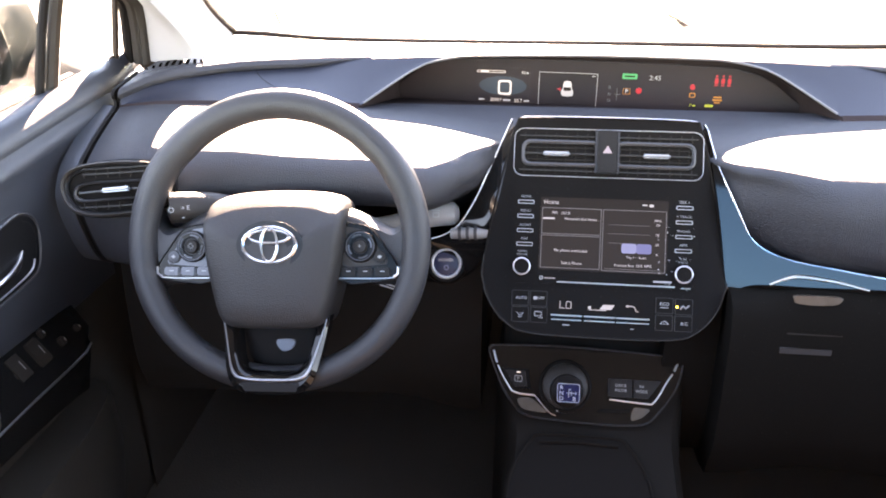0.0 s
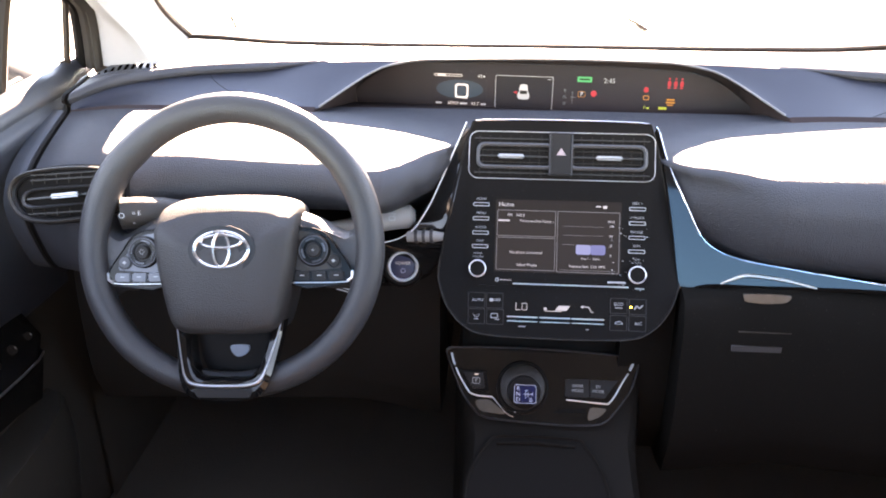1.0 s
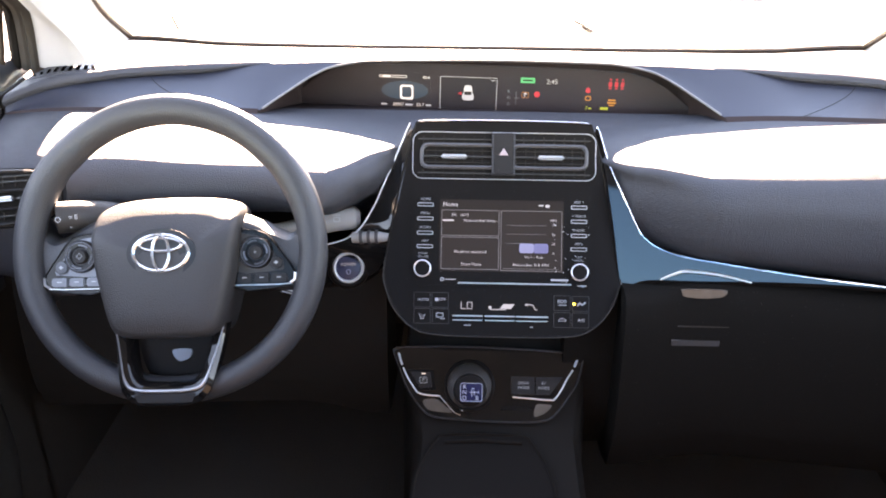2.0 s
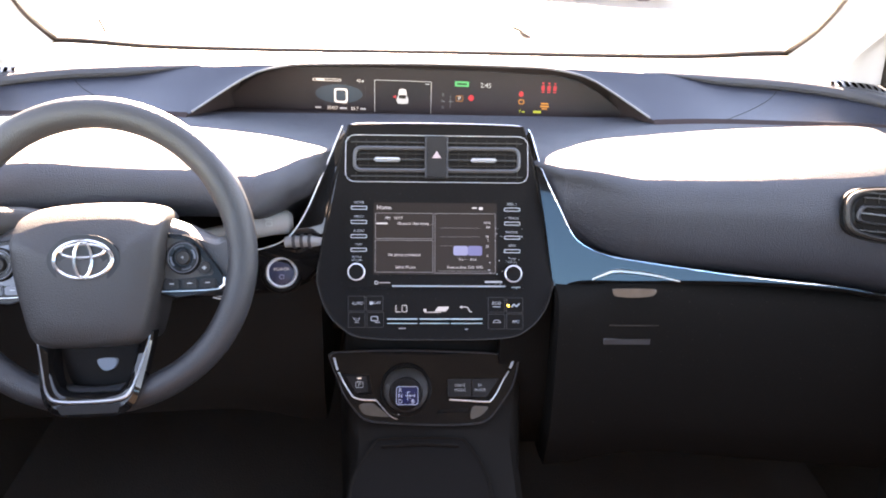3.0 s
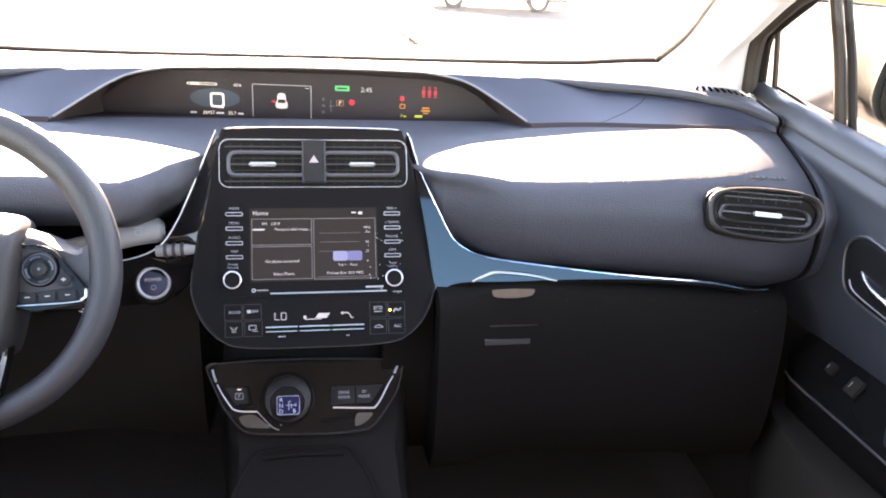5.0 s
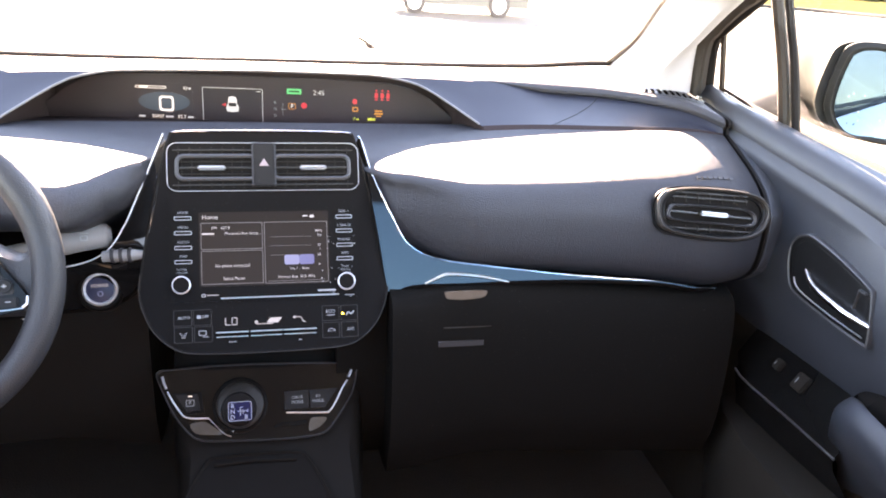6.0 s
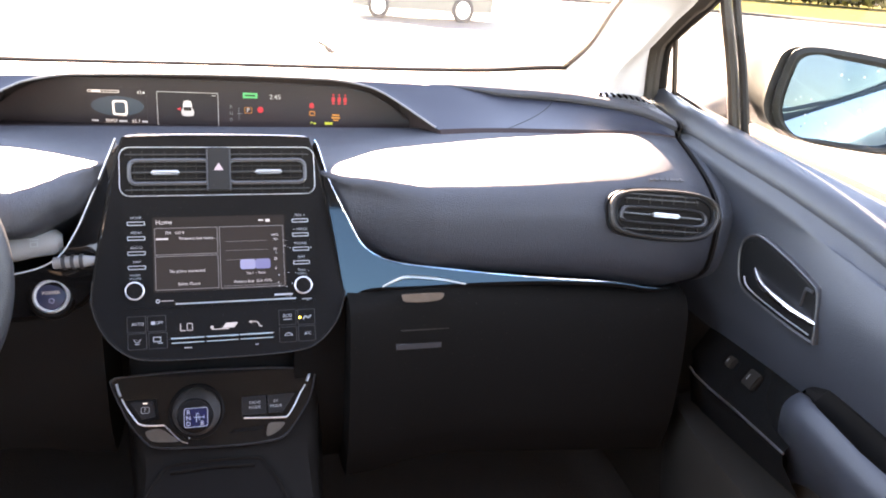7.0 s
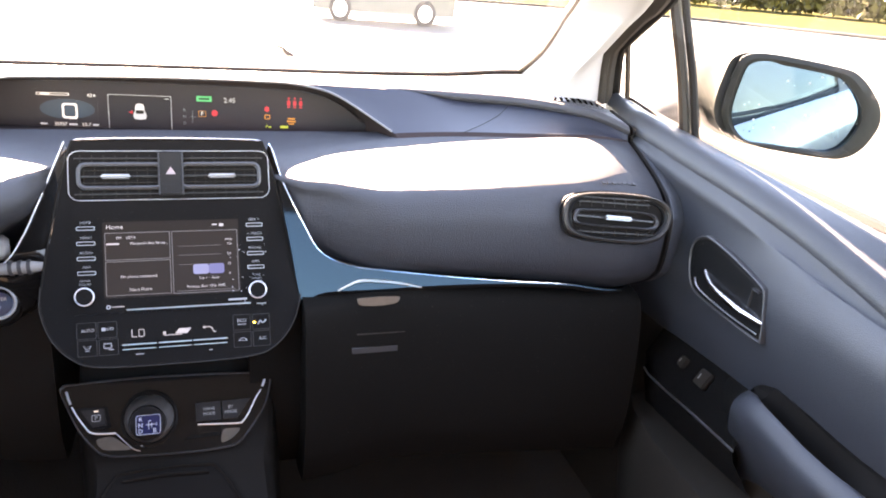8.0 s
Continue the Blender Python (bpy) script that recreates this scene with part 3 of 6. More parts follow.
def dash_profile(x):
    ax = abs(x)
    b = Vector((0, *smooth_table(WS_BASE, ax)))
    r = Vector((0, *smooth_table(RIDGE, ax)))
    p5 = Vector((0, *smooth_table(P5, ax)))
    lip = r + Vector((0, -0.005, -0.003))
    d = abs(x - ARC_X)
    if d < 0.318:
        z = min(smooth_table(ARC, d)[0], lip.z)
        f = min(0.98, (lip.z - z) / (lip.z - p5.z))
    else:
        f = 0.9
    arc = lip.lerp(p5, f)
    open_ = max(0.0, min(1.0, (0.318 - d) / 0.02))
    deep = open_ * min(1.0, (arc.z - p5.z) / 0.03 + 0.25)
    y_disp = 0.252 - 0.10 * x
    c = arc.lerp(Vector((0, y_disp + 0.006, arc.z - 0.006)), deep)
    dd = p5.lerp(Vector((0, y_disp, 0.913)), deep)
    e = p5.lerp(Vector((0, 0.166, 0.932)), open_)
    roll = float(smooth_step(0.33, 0.43, ax))
    under = lip + roll * Vector((0, 0.002, -0.011))
    shelf = [b, b.lerp(r, 0.35) + Vector((0, 0, 0.003)), b.lerp(r, 0.75) + Vector((0, 0, 0.004)), r + Vector((0, 0.012, 0.0015)), r, lip, lip + roll * Vector((0, -0.003, -0.0045)), lip + roll * Vector((0, -0.002, -0.0085)), under]
    band = [under] + [under.lerp(arc, t) + Vector((0, 0, -0.003 * math.sin(math.pi * t * f))) for t in (0.33, 0.66)] + [arc]
    low = [Vector((0, *smooth_table(LOW[k], ax))) for k in range(6, 14)]
    # the pad draws back behind the trim that sweeps down from the stack on both sides
    if x > 0:
        back = 0.055 * smooth_step(0.26, 0.16, ax) + 0.06 * smooth_step(0.16, 0.11, ax)
        weight, lift = (0.0, 0.28, 0.60, 1.0, 1.0, 1.0, 1.0, 1.0), (0.0, -0.004, 0.0, 0.008, 0.006, 0.0, 0.0, 0.0)
    else:
        back = 0.034 * smooth_step(0.215, 0.1565, ax) + 0.045 * smooth_step(0.158, 0.132, ax) + 0.04 * smooth_step(0.13, 0.11, ax)
        weight, lift = (0.0, 0.4, 1.0, 1.4, 2.2, 2.6, 2.8, 2.8), (0.0, 0.0, 0.003, 0.006, 0.004, 0.0, 0.0, 0.0)
    for i, v in enumerate(low):
        v.y += back * weight[i]
        v.z += back / 0.076 * lift[i]
    # below its crease the passenger pad turns under
    if x > 0:
        k = smooth_step(0.20, 0.36, x)
        low[5].z -= k * (0.018 + 0.012 * smooth_step(0.36, 0.585, x))
        low[6].y += k * 0.020
        low[6].z -= k * 0.014
    # the hollow beside the column
    hollow = smooth_step(-0.12, -0.155, x) * smooth_step(-0.28, -0.23, x)
    for i, v in enumerate(low):
        v.y += hollow * (0.0, 0.0, 0.0, 0.0, 0.012, 0.085, 0.100, 0.11)[i]
    drv = smooth_step(-0.23, -0.28, x) * smooth_step(-0.55, -0.45, x)
    for i, v in enumerate(low):
        if i >= 2:
            v.y += drv * (0.0, 0.0, 0.008, 0.016, 0.026, 0.040, 0.072, 0.13)[i]
            v.z += drv * (0.0, 0.0, 0.0, 0.002, 0.006, 0.020, 0.050, 0.085)[i]
    pad = spline([e, p5] + low, 4)
    for lst in (shelf, band, pad):
        for v in lst:
            v.x = x
    c.x = dd.x = e.x = x
    return shelf, band, [band[-1].copy(), c, dd, e.copy()], pad


XS = sorted(set([round(s_ * v, 4) for s_ in (-1, 1) for v in np.linspace(0.535, 0.642, 20)] + [round(v, 4) for v in np.linspace(-0.642, 0.642, 73)] + [round(ARC_X + s_ * v, 4) for s_ in (-1, 1) for v in (.17, .2, .218, .233, .252, .266, .279, .293, .302, .308, .312, .316, .318)]))
cols = [dash_profile(x) for x in XS]
part("shelf", bm_loft([c[0] for c in cols]), M_PAD, dash, world=True)
part("upper_fascia", bm_loft([c[1] for c in cols]), M_BAND, dash, world=True)
part("display_recess", bm_loft([c[2] for c in cols]), M_RECESS, dash, "dark recess behind the display hood", world=True)
part("pad", bm_loft([c[3] for c in cols]), M_PAD, dash, "grained soft pad across the dashboard", world=True)
for c_, s_ in ((cols[0], -1), (cols[-1], 1)):
    for k_ in (0, 1, 3):
        line_ = c_[k_][2:] if k_ == 0 else c_[k_]
        # black strip on the gap's visible wall paints the shade between dash and door
        part("end_gap_shade", bm_loft([[v + Vector((s_ * dx_, dy_, dz_)) for v in line_] for dx_, dy_, dz_ in ((0, 0, 0), (.0015, .006, -.005), (.0065, .007, -.006), (.0070, .002, -.002), (.0105, .0012, -.0012))]), M_RUBBER, dash, "gap at the dashboard end, its shade painted black", world=True)
        if k_ == 3:
            part("end_cover", bm_loft([[v + Vector((s_ * dx_, dy_, dz_)) for v in line_] for dx_, dy_, dz_ in ((0.0104, 0.003, -0.003), (0.0108, 0.0005, -0.0006), (0.013, 0.0, 0.0), (0.022, 0.002, 0.0), (0.036, 0.006, -0.001))]), M_DOOR, dash, "charcoal cover meeting the door", world=True)
# the hood edge's highlight, put in as a paler bar
part("hood_lip", bm_tube([c[1][-1] + Vector((0, -0.0015, 0.0005)) for c in cols if abs(c[1][0].x - ARC_X) < 0.312], 0.0016, n=8), M_LIP, dash, "thin edge of the display hood, its highlight painted pale", world=True)

# lower dashboard: glove box side, knee side
LOWER = [(-0.030, .792), (-0.070, .786), (-0.085, .765), (-0.092, .72), (-0.095, .66), (-0.094, .60), (-0.082, .555), (-0.04, .52), (0.25, .50)]


def lower_panel(x0, x1, dy, drop, head=()):
    rows = []
    for i in range(13):
        x = x0 + (x1 - x0) * i / 12
        k = max(0.0, (abs(x) - 0.30)) * drop + 0.020 * smooth_step(0.27, 0.16, abs(x))
        rows.append([Vector((x, y + dy, z - k)) for y, z in (*head, *LOWER)])
    rows = [spline(r, 3) for r in rows]
    first, last = (rows[0], rows[-1]) if abs(x0) < abs(x1) else (rows[-1], rows[0])
    side, end = [v + Vector((0, 0.14, 0)) for v in first], [v + Vector((0.004 if x1 > 0 else -0.004, 0.12, 0)) for v in last]
    return [side] + rows + [end] if first is rows[0] else [end] + rows + [side]


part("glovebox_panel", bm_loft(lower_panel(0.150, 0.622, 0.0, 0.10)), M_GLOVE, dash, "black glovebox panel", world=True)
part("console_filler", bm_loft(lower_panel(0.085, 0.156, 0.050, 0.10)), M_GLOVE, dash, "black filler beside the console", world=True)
part("knee_panel", bm_loft(lower_panel(-0.66, -0.150, 0.105, 0.05, ((0.02, 0.80),))), M_KNEE, dash, "black knee panel below the steering column", world=True)


part("column_surround", bm_loft([[Vector((x, y, z)) for y, z in ((0.215, 0.895), (0.190, 0.86), (0.165, 0.825), (0.128, 0.802), (0.122, 0.75))] for x in np.linspace(-0.64, -0.125, 9)]), M_PAD, dash, world=True)


def on_fascia(x, t):
    """A point on the upper fascia, t from the ridge down to the pad."""
    r = Vector((x, *smooth_table(RIDGE, abs(x)))) + Vector((0, -0.005, -0.003))
    return r.lerp(Vector((x, *smooth_table(P5, abs(x)))), t) + Vector((0, -0.0008, 0.0002))


for s_ in (-1, 1):
    part("panel_seam", bm_tube([on_fascia(s_ * (0.490 - 0.085 * t ** 1.9), t * 0.9) for t in np.linspace(0.24, 1, 14)], 0.0004, n=6), M_WELL, dash, "fine dark seam in the fascia", world=True)
for k_, w_ in enumerate((.005, .005, .005, .004, .006, .005, .005)):
    part("imprint_bar", moved(bm_box((w_, .0016, .004), (0, 0, 0)), Matrix.Translation((.546 + .0074 * k_, -.0580 - .0004 * k_, .9180 - .0003 * k_)) @ pose(0, 0, 0, -56)), M_VGREY, dash, "embossed lettering shown as bars", world=True)

# ---- centre stack ----
STACK = plane((0, 0, 0.86), 27)
stack = thing("centre_stack", STACK, "gloss black centre stack with vents, touch screen and climate panel", "centre console")
half = [(.060, .0995), (.104, .098), (.112, .093), (.122, .055), (.131, .012), (.140, -.035), (.148, -.090), (.1465, -.108), (.139, -.130), (.127, -.148), (.112, -.161), (.094, -.1685), (.05, -.1715)]
outline = [(x, y) for x, y in half] + [(-x, y) for x, y in reversed(half)]
outline = [(p.x, p.y) for p in spline([(x, y, 0) for x, y in outline], 3, closed=True)]
part("body", bm_prism(outline, -0.06, 0.0, 0.004, 3), M_SATIN, stack)
edge_i = [(x * 0.988, (y + 0.03) * 0.988 - 0.03) for x, y in outline]
part("edge_trim", bm_frame([(x * 1.006, (y + .03) * 1.006 - .03) for x, y in outline], edge_i, -0.006, 0.0005, 0.001), M_SATIN, stack)
# chrome line on the top edge and a fine line below
top_line = [(x, y, -0.001) for x, y in [(-.112, .094), (-.104, .0990), (-.06, .1005), (0, .101), (.06, .1005), (.104, .0990), (.112, .094)]]
part("top_trim", bm_tube(spline(top_line, 5), 0.0012, n=8), M_CHROME, stack, "bright chrome line along the top edge")
low_line = [(x, y, 0.0012) for x, y in outline if y < -0.06]
low_line = sorted(low_line, key=lambda p: math.atan2(p[1] + 0.03, p[0]))
part("lower_trim", bm_tube(low_line, 0.0006, n=6), M_DARK, stack, "fine grey line round the lower edge")

# twin vents
VENT_O = rrect(.2310, .0600, .012, 5, (0.001, .0555))
VENT_I = rrect(.2296, .0586, .0112, 5, (0.001, .0555))
part("vent_surround", bm_frame(VENT_O, VENT_I, -0.002, 0.0014, 0.0005), M_BRIGHT, stack, "slim silver frame round the twin vents")
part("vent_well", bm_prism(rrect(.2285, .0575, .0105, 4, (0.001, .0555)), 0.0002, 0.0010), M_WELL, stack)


def stack_vent(cx, parent, w=.098, h=.0325):
    v = part("air_vent", bm_frame(rrect(w, h, .010, 5, (cx, .0545)), rrect(w - .0085, h - .0085, .007, 5, (cx, .0545)), 0.0005, 0.0040, 0.0010), M_VGREY, parent, "grey frame with black slats and a silver slider")
    part("slat", bm_box((w - .008, .0022, .006), (cx, .0540, 0.001), 0.0008), M_DARK, v)
    for k in (-1, 1):
        part("slat", bm_box((w - .008, .0012, .005), (cx, .0540 + k * .0075, 0.000), 0.0004), M_BLACK, v)
        part("slat", bm_box((w + .006, .0014, .004), (cx, .0545 + k * .0215, 0.0010), 0.0005), M_DARK, v)
    for k in range(8):
        for y in (.0755, .0335):
            part("fin", bm_box((.0014, .009, .003), (cx - w * .46 + k * w * .131, y, 0.0010), 0.0003), M_BLACK, v)
        part("fin", bm_box((.0010, .022, .003), (cx - w * .42 + k * w * .12, .0545, 0.0004), 0.0003), M_BLACK, v)
    part("slider", bm_box((.033, .0050, .009), (cx + (.002 if cx > 0 else -.006), .0535, 0.004), 0.0018, 3), M_SILVER, v, "small silver slider")


stack_vent(-.0560, stack)
stack_vent(.0575, stack)
hz = part("hazard_switch", bm_prism(rrect(.0250, .0530, .002, 3, (0, .0575)), 0.0, 0.0065, 0.001), M_KEYD, stack, "dark grey hazard switch between the vents")
part("edge", bm_prism(rrect(.0022, .0530, .0008, 2, (-.0135, .0575)), 0.0, 0.0070, 0.0005), M_VGREY, hz)
part("edge", bm_prism(rrect(.0022, .0530, .0008, 2, (.0135, .0575)), 0.0, 0.0070, 0.0005), M_VGREY, hz)
part("triangle_symbol", bm_prism([(-.0058, .0555), (.0058, .0555), (0, .0650)], 0.0064, 0.0067), material("pink_print", (0.38, 0.28, 0.28), 0.5), hz, "pale pink triangle")

# radio unit with the touch screen
radio = part("radio_panel", bm_prism(rrect(.2290, .1270, .003, 3, (0, -.0450)), 0.0, 0.0018, 0.0008), M_SATIN, stack, "black radio panel with a grey touch screen")
scr = part("touch_screen", bm_prism(rrect(.1550, .0900, .0015, 2, (-.0012, -.0455)), 0.0017, 0.0022), M_LCD, radio, "dim grey touch screen showing the home page")
Z = 0.0023
LINE = material("screen_line_grey", (0.12, 0.12, 0.12), 0.4, emit=(0.7, 0.68, 0.66), emit_power=0.005)
PANEL = material("screen_tile", (0.013, 0.011, 0.0105), 0.3, spec=0.15, emit=(0.55, 0.51, 0.49), emit_power=0.0014)


def bar(w, h, x, y, mat, parent, name="bar", z=Z, label=""):
    return part(name, bm_prism(rrect(w, h, min(w, h) * 0.15, 1, (x, y)), z - 0.0001, z + 0.0001), mat, parent, label)


def words(s, size, x, y, mat, parent, align="CENTER", z=Z, stretch=1.0, name="lettering", shear=0.0):
    return part(name, bm_text(s, size, (x, y, z), align, stretch, shear), mat, parent)


for x0, x1, y0, y1 in ((-.0765, -.0040, -.0135, -.0460), (-.0765, -.0040, -.0475, -.0880), (-.0020, .0745, -.0135, -.0890)):
    cx, cy, w, h = (x0 + x1) / 2, (y0 + y1) / 2, x1 - x0, y0 - y1
    t_ = part("tile", bm_prism(rrect(w, h, .001, 2, (cx, cy)), Z - .0001, Z + .00004), PANEL, scr)
    part("outline", bm_frame(rrect(w, h, .001, 2, (cx, cy)), rrect(w - .0012, h - .0012, .0006, 2, (cx, cy)), Z, Z + .00014), LINE, t_)
Z2 = Z + 0.0001
words("Home", .0075, -.0750, -.0068, G_DIM, scr, "LEFT", Z2)
words("FM   107.9", .0050, -.0640, -.0200, G_DIM, scr, "LEFT", Z2)
words("Minnesota's Best Variety ...", .0046, -.0055, -.0268, G_DIM, scr, "RIGHT", Z2, 0.86)
bar(.014, .0020, -.0680, -.0268, G_DIM, scr, "text_bar", Z2)
words("No phone connected", .0052, -.0400, -.0660, G_DIM, scr, "CENTER", Z2, 0.9)
words("Select Phone", .0054, -.0385, -.0815, G_DIM, scr, "CENTER", Z2, 0.9)
bar(.0180, .0120, .0305, -.0605, G_LILAC, scr, "graph_bar", Z2)
bar(.0180, .0120, .0485, -.0605, glow("lit_violet", (0.30, 0.28, 0.52), 0.0036), scr, "graph_bar", Z2)
words("Trip 1  -  Reset", .0042, .0395, -.0715, G_DIM, scr, "CENTER", Z2, 0.9)
words("Previous Best  53.8  MPG", .0048, .0360, -.0815, G_DIM, scr, "CENTER", Z2, 0.9)
for y_, s_ in ((-.0255, "MPG"), (-.0310, "75"), (-.0430, "50"), (-.0550, "25"), (-.0670, "0")):
    words(s_, .0042, .0640, y_, G_DIM, scr, "CENTER", Z2)
for y_ in (-.0320, -.0430, -.0545):
    bar(.050, .0003, .030, y_, LINE, scr, "graph_line", Z2)
bar(.068, .0004, .036, -.0862, LINE, scr, "graph_line", Z2)
bar(.0060, .0016, .0480, -.0066, G_DIM, scr, "status_symbol", Z2)
bar(.0050, .0034, .0560, -.0072, G_DIM, scr, "status_symbol", Z2)


def key(x, y, s, above=0.0068):
    k = part("key", bm_prism(rrect(.0200, .0046, .0010, 3, (x, y)), 0.0015, 0.0030, 0.0006), M_SATIN, radio, "slim black key with a pale outline")
    part("outline", bm_frame(rrect(.0200, .0046, .0012, 3, (x, y)), rrect(.0184, .0030, .0008, 3, (x, y)), 0.0028, 0.0032), M_PRINT, k)
    words(s, .0044, x, y + above, M_LABEL, k, z=0.0019)


for y_, l_, r_ in ((-.0075, "HOME", "SEEK >"), (-.0252, "MENU", "< TRACK"), (-.0430, "AUDIO", "PHONE"), (-.0600, "MAP", "APPS")):
    key(-.0968, y_, l_)
    key(.0955, y_ - .0008, r_)
for x_, y_, a_, b_ in ((-.0990, -.0878, "POWER", "VOLUME"), (.0958, -.0895, "TUNE", "SCROLL")):
    kn = part("knob", bm_lathe([(0.0, 0.0), (.0105, 0.0), (.0102, .010), (.0088, .0115), (0.0, .0118)], 36, (x_, y_, .001)), M_SATIN, radio, "black rotary knob with a bright ring")
    part("ring", bm_frame(circle(.0108, n=36, at=(x_, y_)), circle(.0088, n=36, at=(x_, y_)), .0100, .0118, .0005), M_SILVER, kn, "bright ring")
    words(a_, .0034, x_, y_ + .0188, M_LABEL, kn, z=.0019)
    words(b_, .0034, x_, y_ + .0148, M_LABEL, kn, z=.0019)
part("disc_slot", bm_box((.1420, .0017, .003), (.0160, -.1050, .0012), .0005), M_TOGGLE, radio, "bright edge of the disc slot")
part("disc_slot_end", bm_box((.012, .0014, .002), (.1000, -.1062, .0012), .0004), M_TOGGLE, radio)
bar(.022, .0022, .0720, -.0995, M_PRINT, radio, "text_bar", 0.0020)
part("eject_mark", bm_frame(circle(.0024, n=16, at=(-.0745, -.1008)), circle(.0014, n=16, at=(-.0745, -.1008)), .0017, .0020), M_PRINT, radio)
bar(.014, .0009, -.064, -.1008, G_DIM, radio, "text_bar", 0.0020)

# specks of dust on the right half of the radio panel
_rng = random.Random(11)
part("dust", merge(*[bm_box((q, q, .0002), (_rng.uniform(.062, .108), _rng.uniform(-.108, -.030), .0026)) for q in (_rng.uniform(.0005, .0014) for _ in range(34))]), M_PRINT, radio, "pale specks of dust")

# climate panel
clim = part("climate_panel", bm_prism(rrect(.2180, .0500, .008, 4, (0, -.1380)), 0.0, 0.0012, 0.0008), M_SATIN, stack, "black climate control panel")
ZC = 0.0014


def clim_key(x, y, w=.021, h=.0190):
    k = part("key", bm_prism(rrect(w, h, .0012, 2, (x, y)), .0008, .0022, .0006), M_SATIN, clim)
    part("key_edge", bm_frame(rrect(w, h, .0012, 2, (x, y)), rrect(w - .0012, h - .0012, .0008, 2, (x, y)), .0018, .0025), M_DARK, k)
    return k


k = clim_key(-.0990, -.1268)
words("AUTO", .0050, -.0975, -.1268, M_PRINT, k, z=.0023)
k = clim_key(-.0765, -.1268)
words("OFF", .0050, -.0735, -.1262, M_PRINT, k, z=.0023)
bar(.0045, .0038, -.0805, -.1262, M_PRINT, k, "fan_symbol", .0023)
k = clim_key(-.0985, -.1470)
part("screen_symbol", bm_frame([(-.1030 + .009 * t, -.1440 - .0012 * math.cos(math.pi * (t - .5))) for t in np.linspace(0, 1, 8)] + [(-.0965, -.1480), (-.1005, -.1480)],
                               [(-.1020 + .007 * t, -.1446 - .0008 * math.cos(math.pi * (t - .5))) for t in np.linspace(0, 1, 8)] + [(-.0970, -.1474), (-.1000, -.1474)], .0020, .0023), M_PRINT, k)
bar(.005, .0008, -.0985, -.1500, M_PRINT, k, "symbol_line", .0023)
k = clim_key(-.0755, -.1470)
part("rear_screen_symbol", bm_frame(rrect(.0090, .0060, .0012, 2, (-.0765, -.1455)), rrect(.0074, .0044, .0008, 2, (-.0765, -.1455)), .0020, .0023), M_PRINT, k)
bar(.006, .0008, -.0730, -.1500, M_PRINT, k, "symbol_line", .0023)
lo_ = part("figure", bm_frame(rrect(.0066, .0090, .0012, 2, (-.0395, -.1330)), rrect(.0050, .0074, .0006, 2, (-.0395, -.1330)), ZC - .0001, ZC + .0001), G_DIM, clim, "lit temperature reading")
bar(.0009, .0090, -.0500, -.1330, G_DIM, lo_, "stroke", ZC)
bar(.0058, .0009, -.0471, -.1371, G_DIM, lo_, "stroke", ZC)
bar(.0035, .0035, -.0140, -.1350, G_DIM, clim, "fan_symbol", ZC)
bar(.0200, .0010, -.0040, -.1375, G_DIM, clim, "fan_line", ZC)
part("fan_bars", bm_prism([(-.002, -.1365), (.012, -.1365), (.0165, -.1305), (.0025, -.1305)], ZC - .0001, ZC + .0001), G_DIM, clim)
part("airflow_symbol", bm_tube(spline([(.031, -.1310, ZC), (.038, -.1310, ZC), (.0405, -.1330, ZC), (.0420, -.1365, ZC), (.0450, -.1370, ZC)], 3), .0006, n=6), G_DIM, clim)
part("airflow_arrow", bm_prism([(.0290, -.1310), (.0325, -.1290), (.0325, -.1330)], ZC - .0001, ZC + .0001), G_DIM, clim)
k = clim_key(.0755, -.1280)
words("ECO", .0056, .0755, -.1262, M_PRINT, k, z=.0023)
bar(.010, .0008, .0755, -.1305, M_PRINT, k, "symbol_line", .0023)
k = clim_key(.0985, -.1285)
part("indicator", bm_lathe([(0, 0), (.0015, 0), (.0012, .0006), (0, .0008)], 14, (.0905, -.1290, .0021)), glow("lit_lamp_yellow", (1.0, 0.8, 0.1), 0.35), k, "lit yellow indicator")
part("flow_symbol", bm_tube(spline([(.0945, -.1315, .0024), (.0975, -.1275, .0024), (.1005, -.1300, .0024), (.1045, -.1265, .0024)], 3), .0008, n=6), M_PRINT, k)
k = clim_key(.0755, -.1490)
part("recirculation_symbol", bm_frame([(.0705, -.1505), (.0730, -.1475), (.0765, -.1465), (.0795, -.1480), (.0815, -.1505)], [(.0718, -.1500), (.0735, -.1480), (.0765, -.1473), (.0788, -.1484), (.0800, -.1500)], .0020, .0024), M_PRINT, k)
k = clim_key(.0985, -.1490)
words("A/C", .0054, .0995, -.1490, M_PRINT, k, z=.0023)
for x_, w_ in ((-.0420, .038), (-.0020, .038), (.0380, .040)):
    lev = part("lever", bm_box((w_, .0065, .006), (x_, -.1487, .0025), .0016, 3), M_PIANO, clim, "gloss toggle with a chrome top edge")
    part("edge", bm_box((w_, .0015, .0045), (x_, -.1458, .0040), .0005), M_TOGGLE, lev)
    part("edge", bm_box((w_ * .98, .0010, .003), (x_, -.1512, .0042), .0004), M_TOGGLE, lev)
for x_, y_, w_ in ((-.0420, -.1400, .0), (-.0420, -.1575, .009), (.0380, -.1585, .004)):
    if w_:
        bar(w_, .0012, x_, y_, M_PRINT, clim, "symbol_line", ZC)

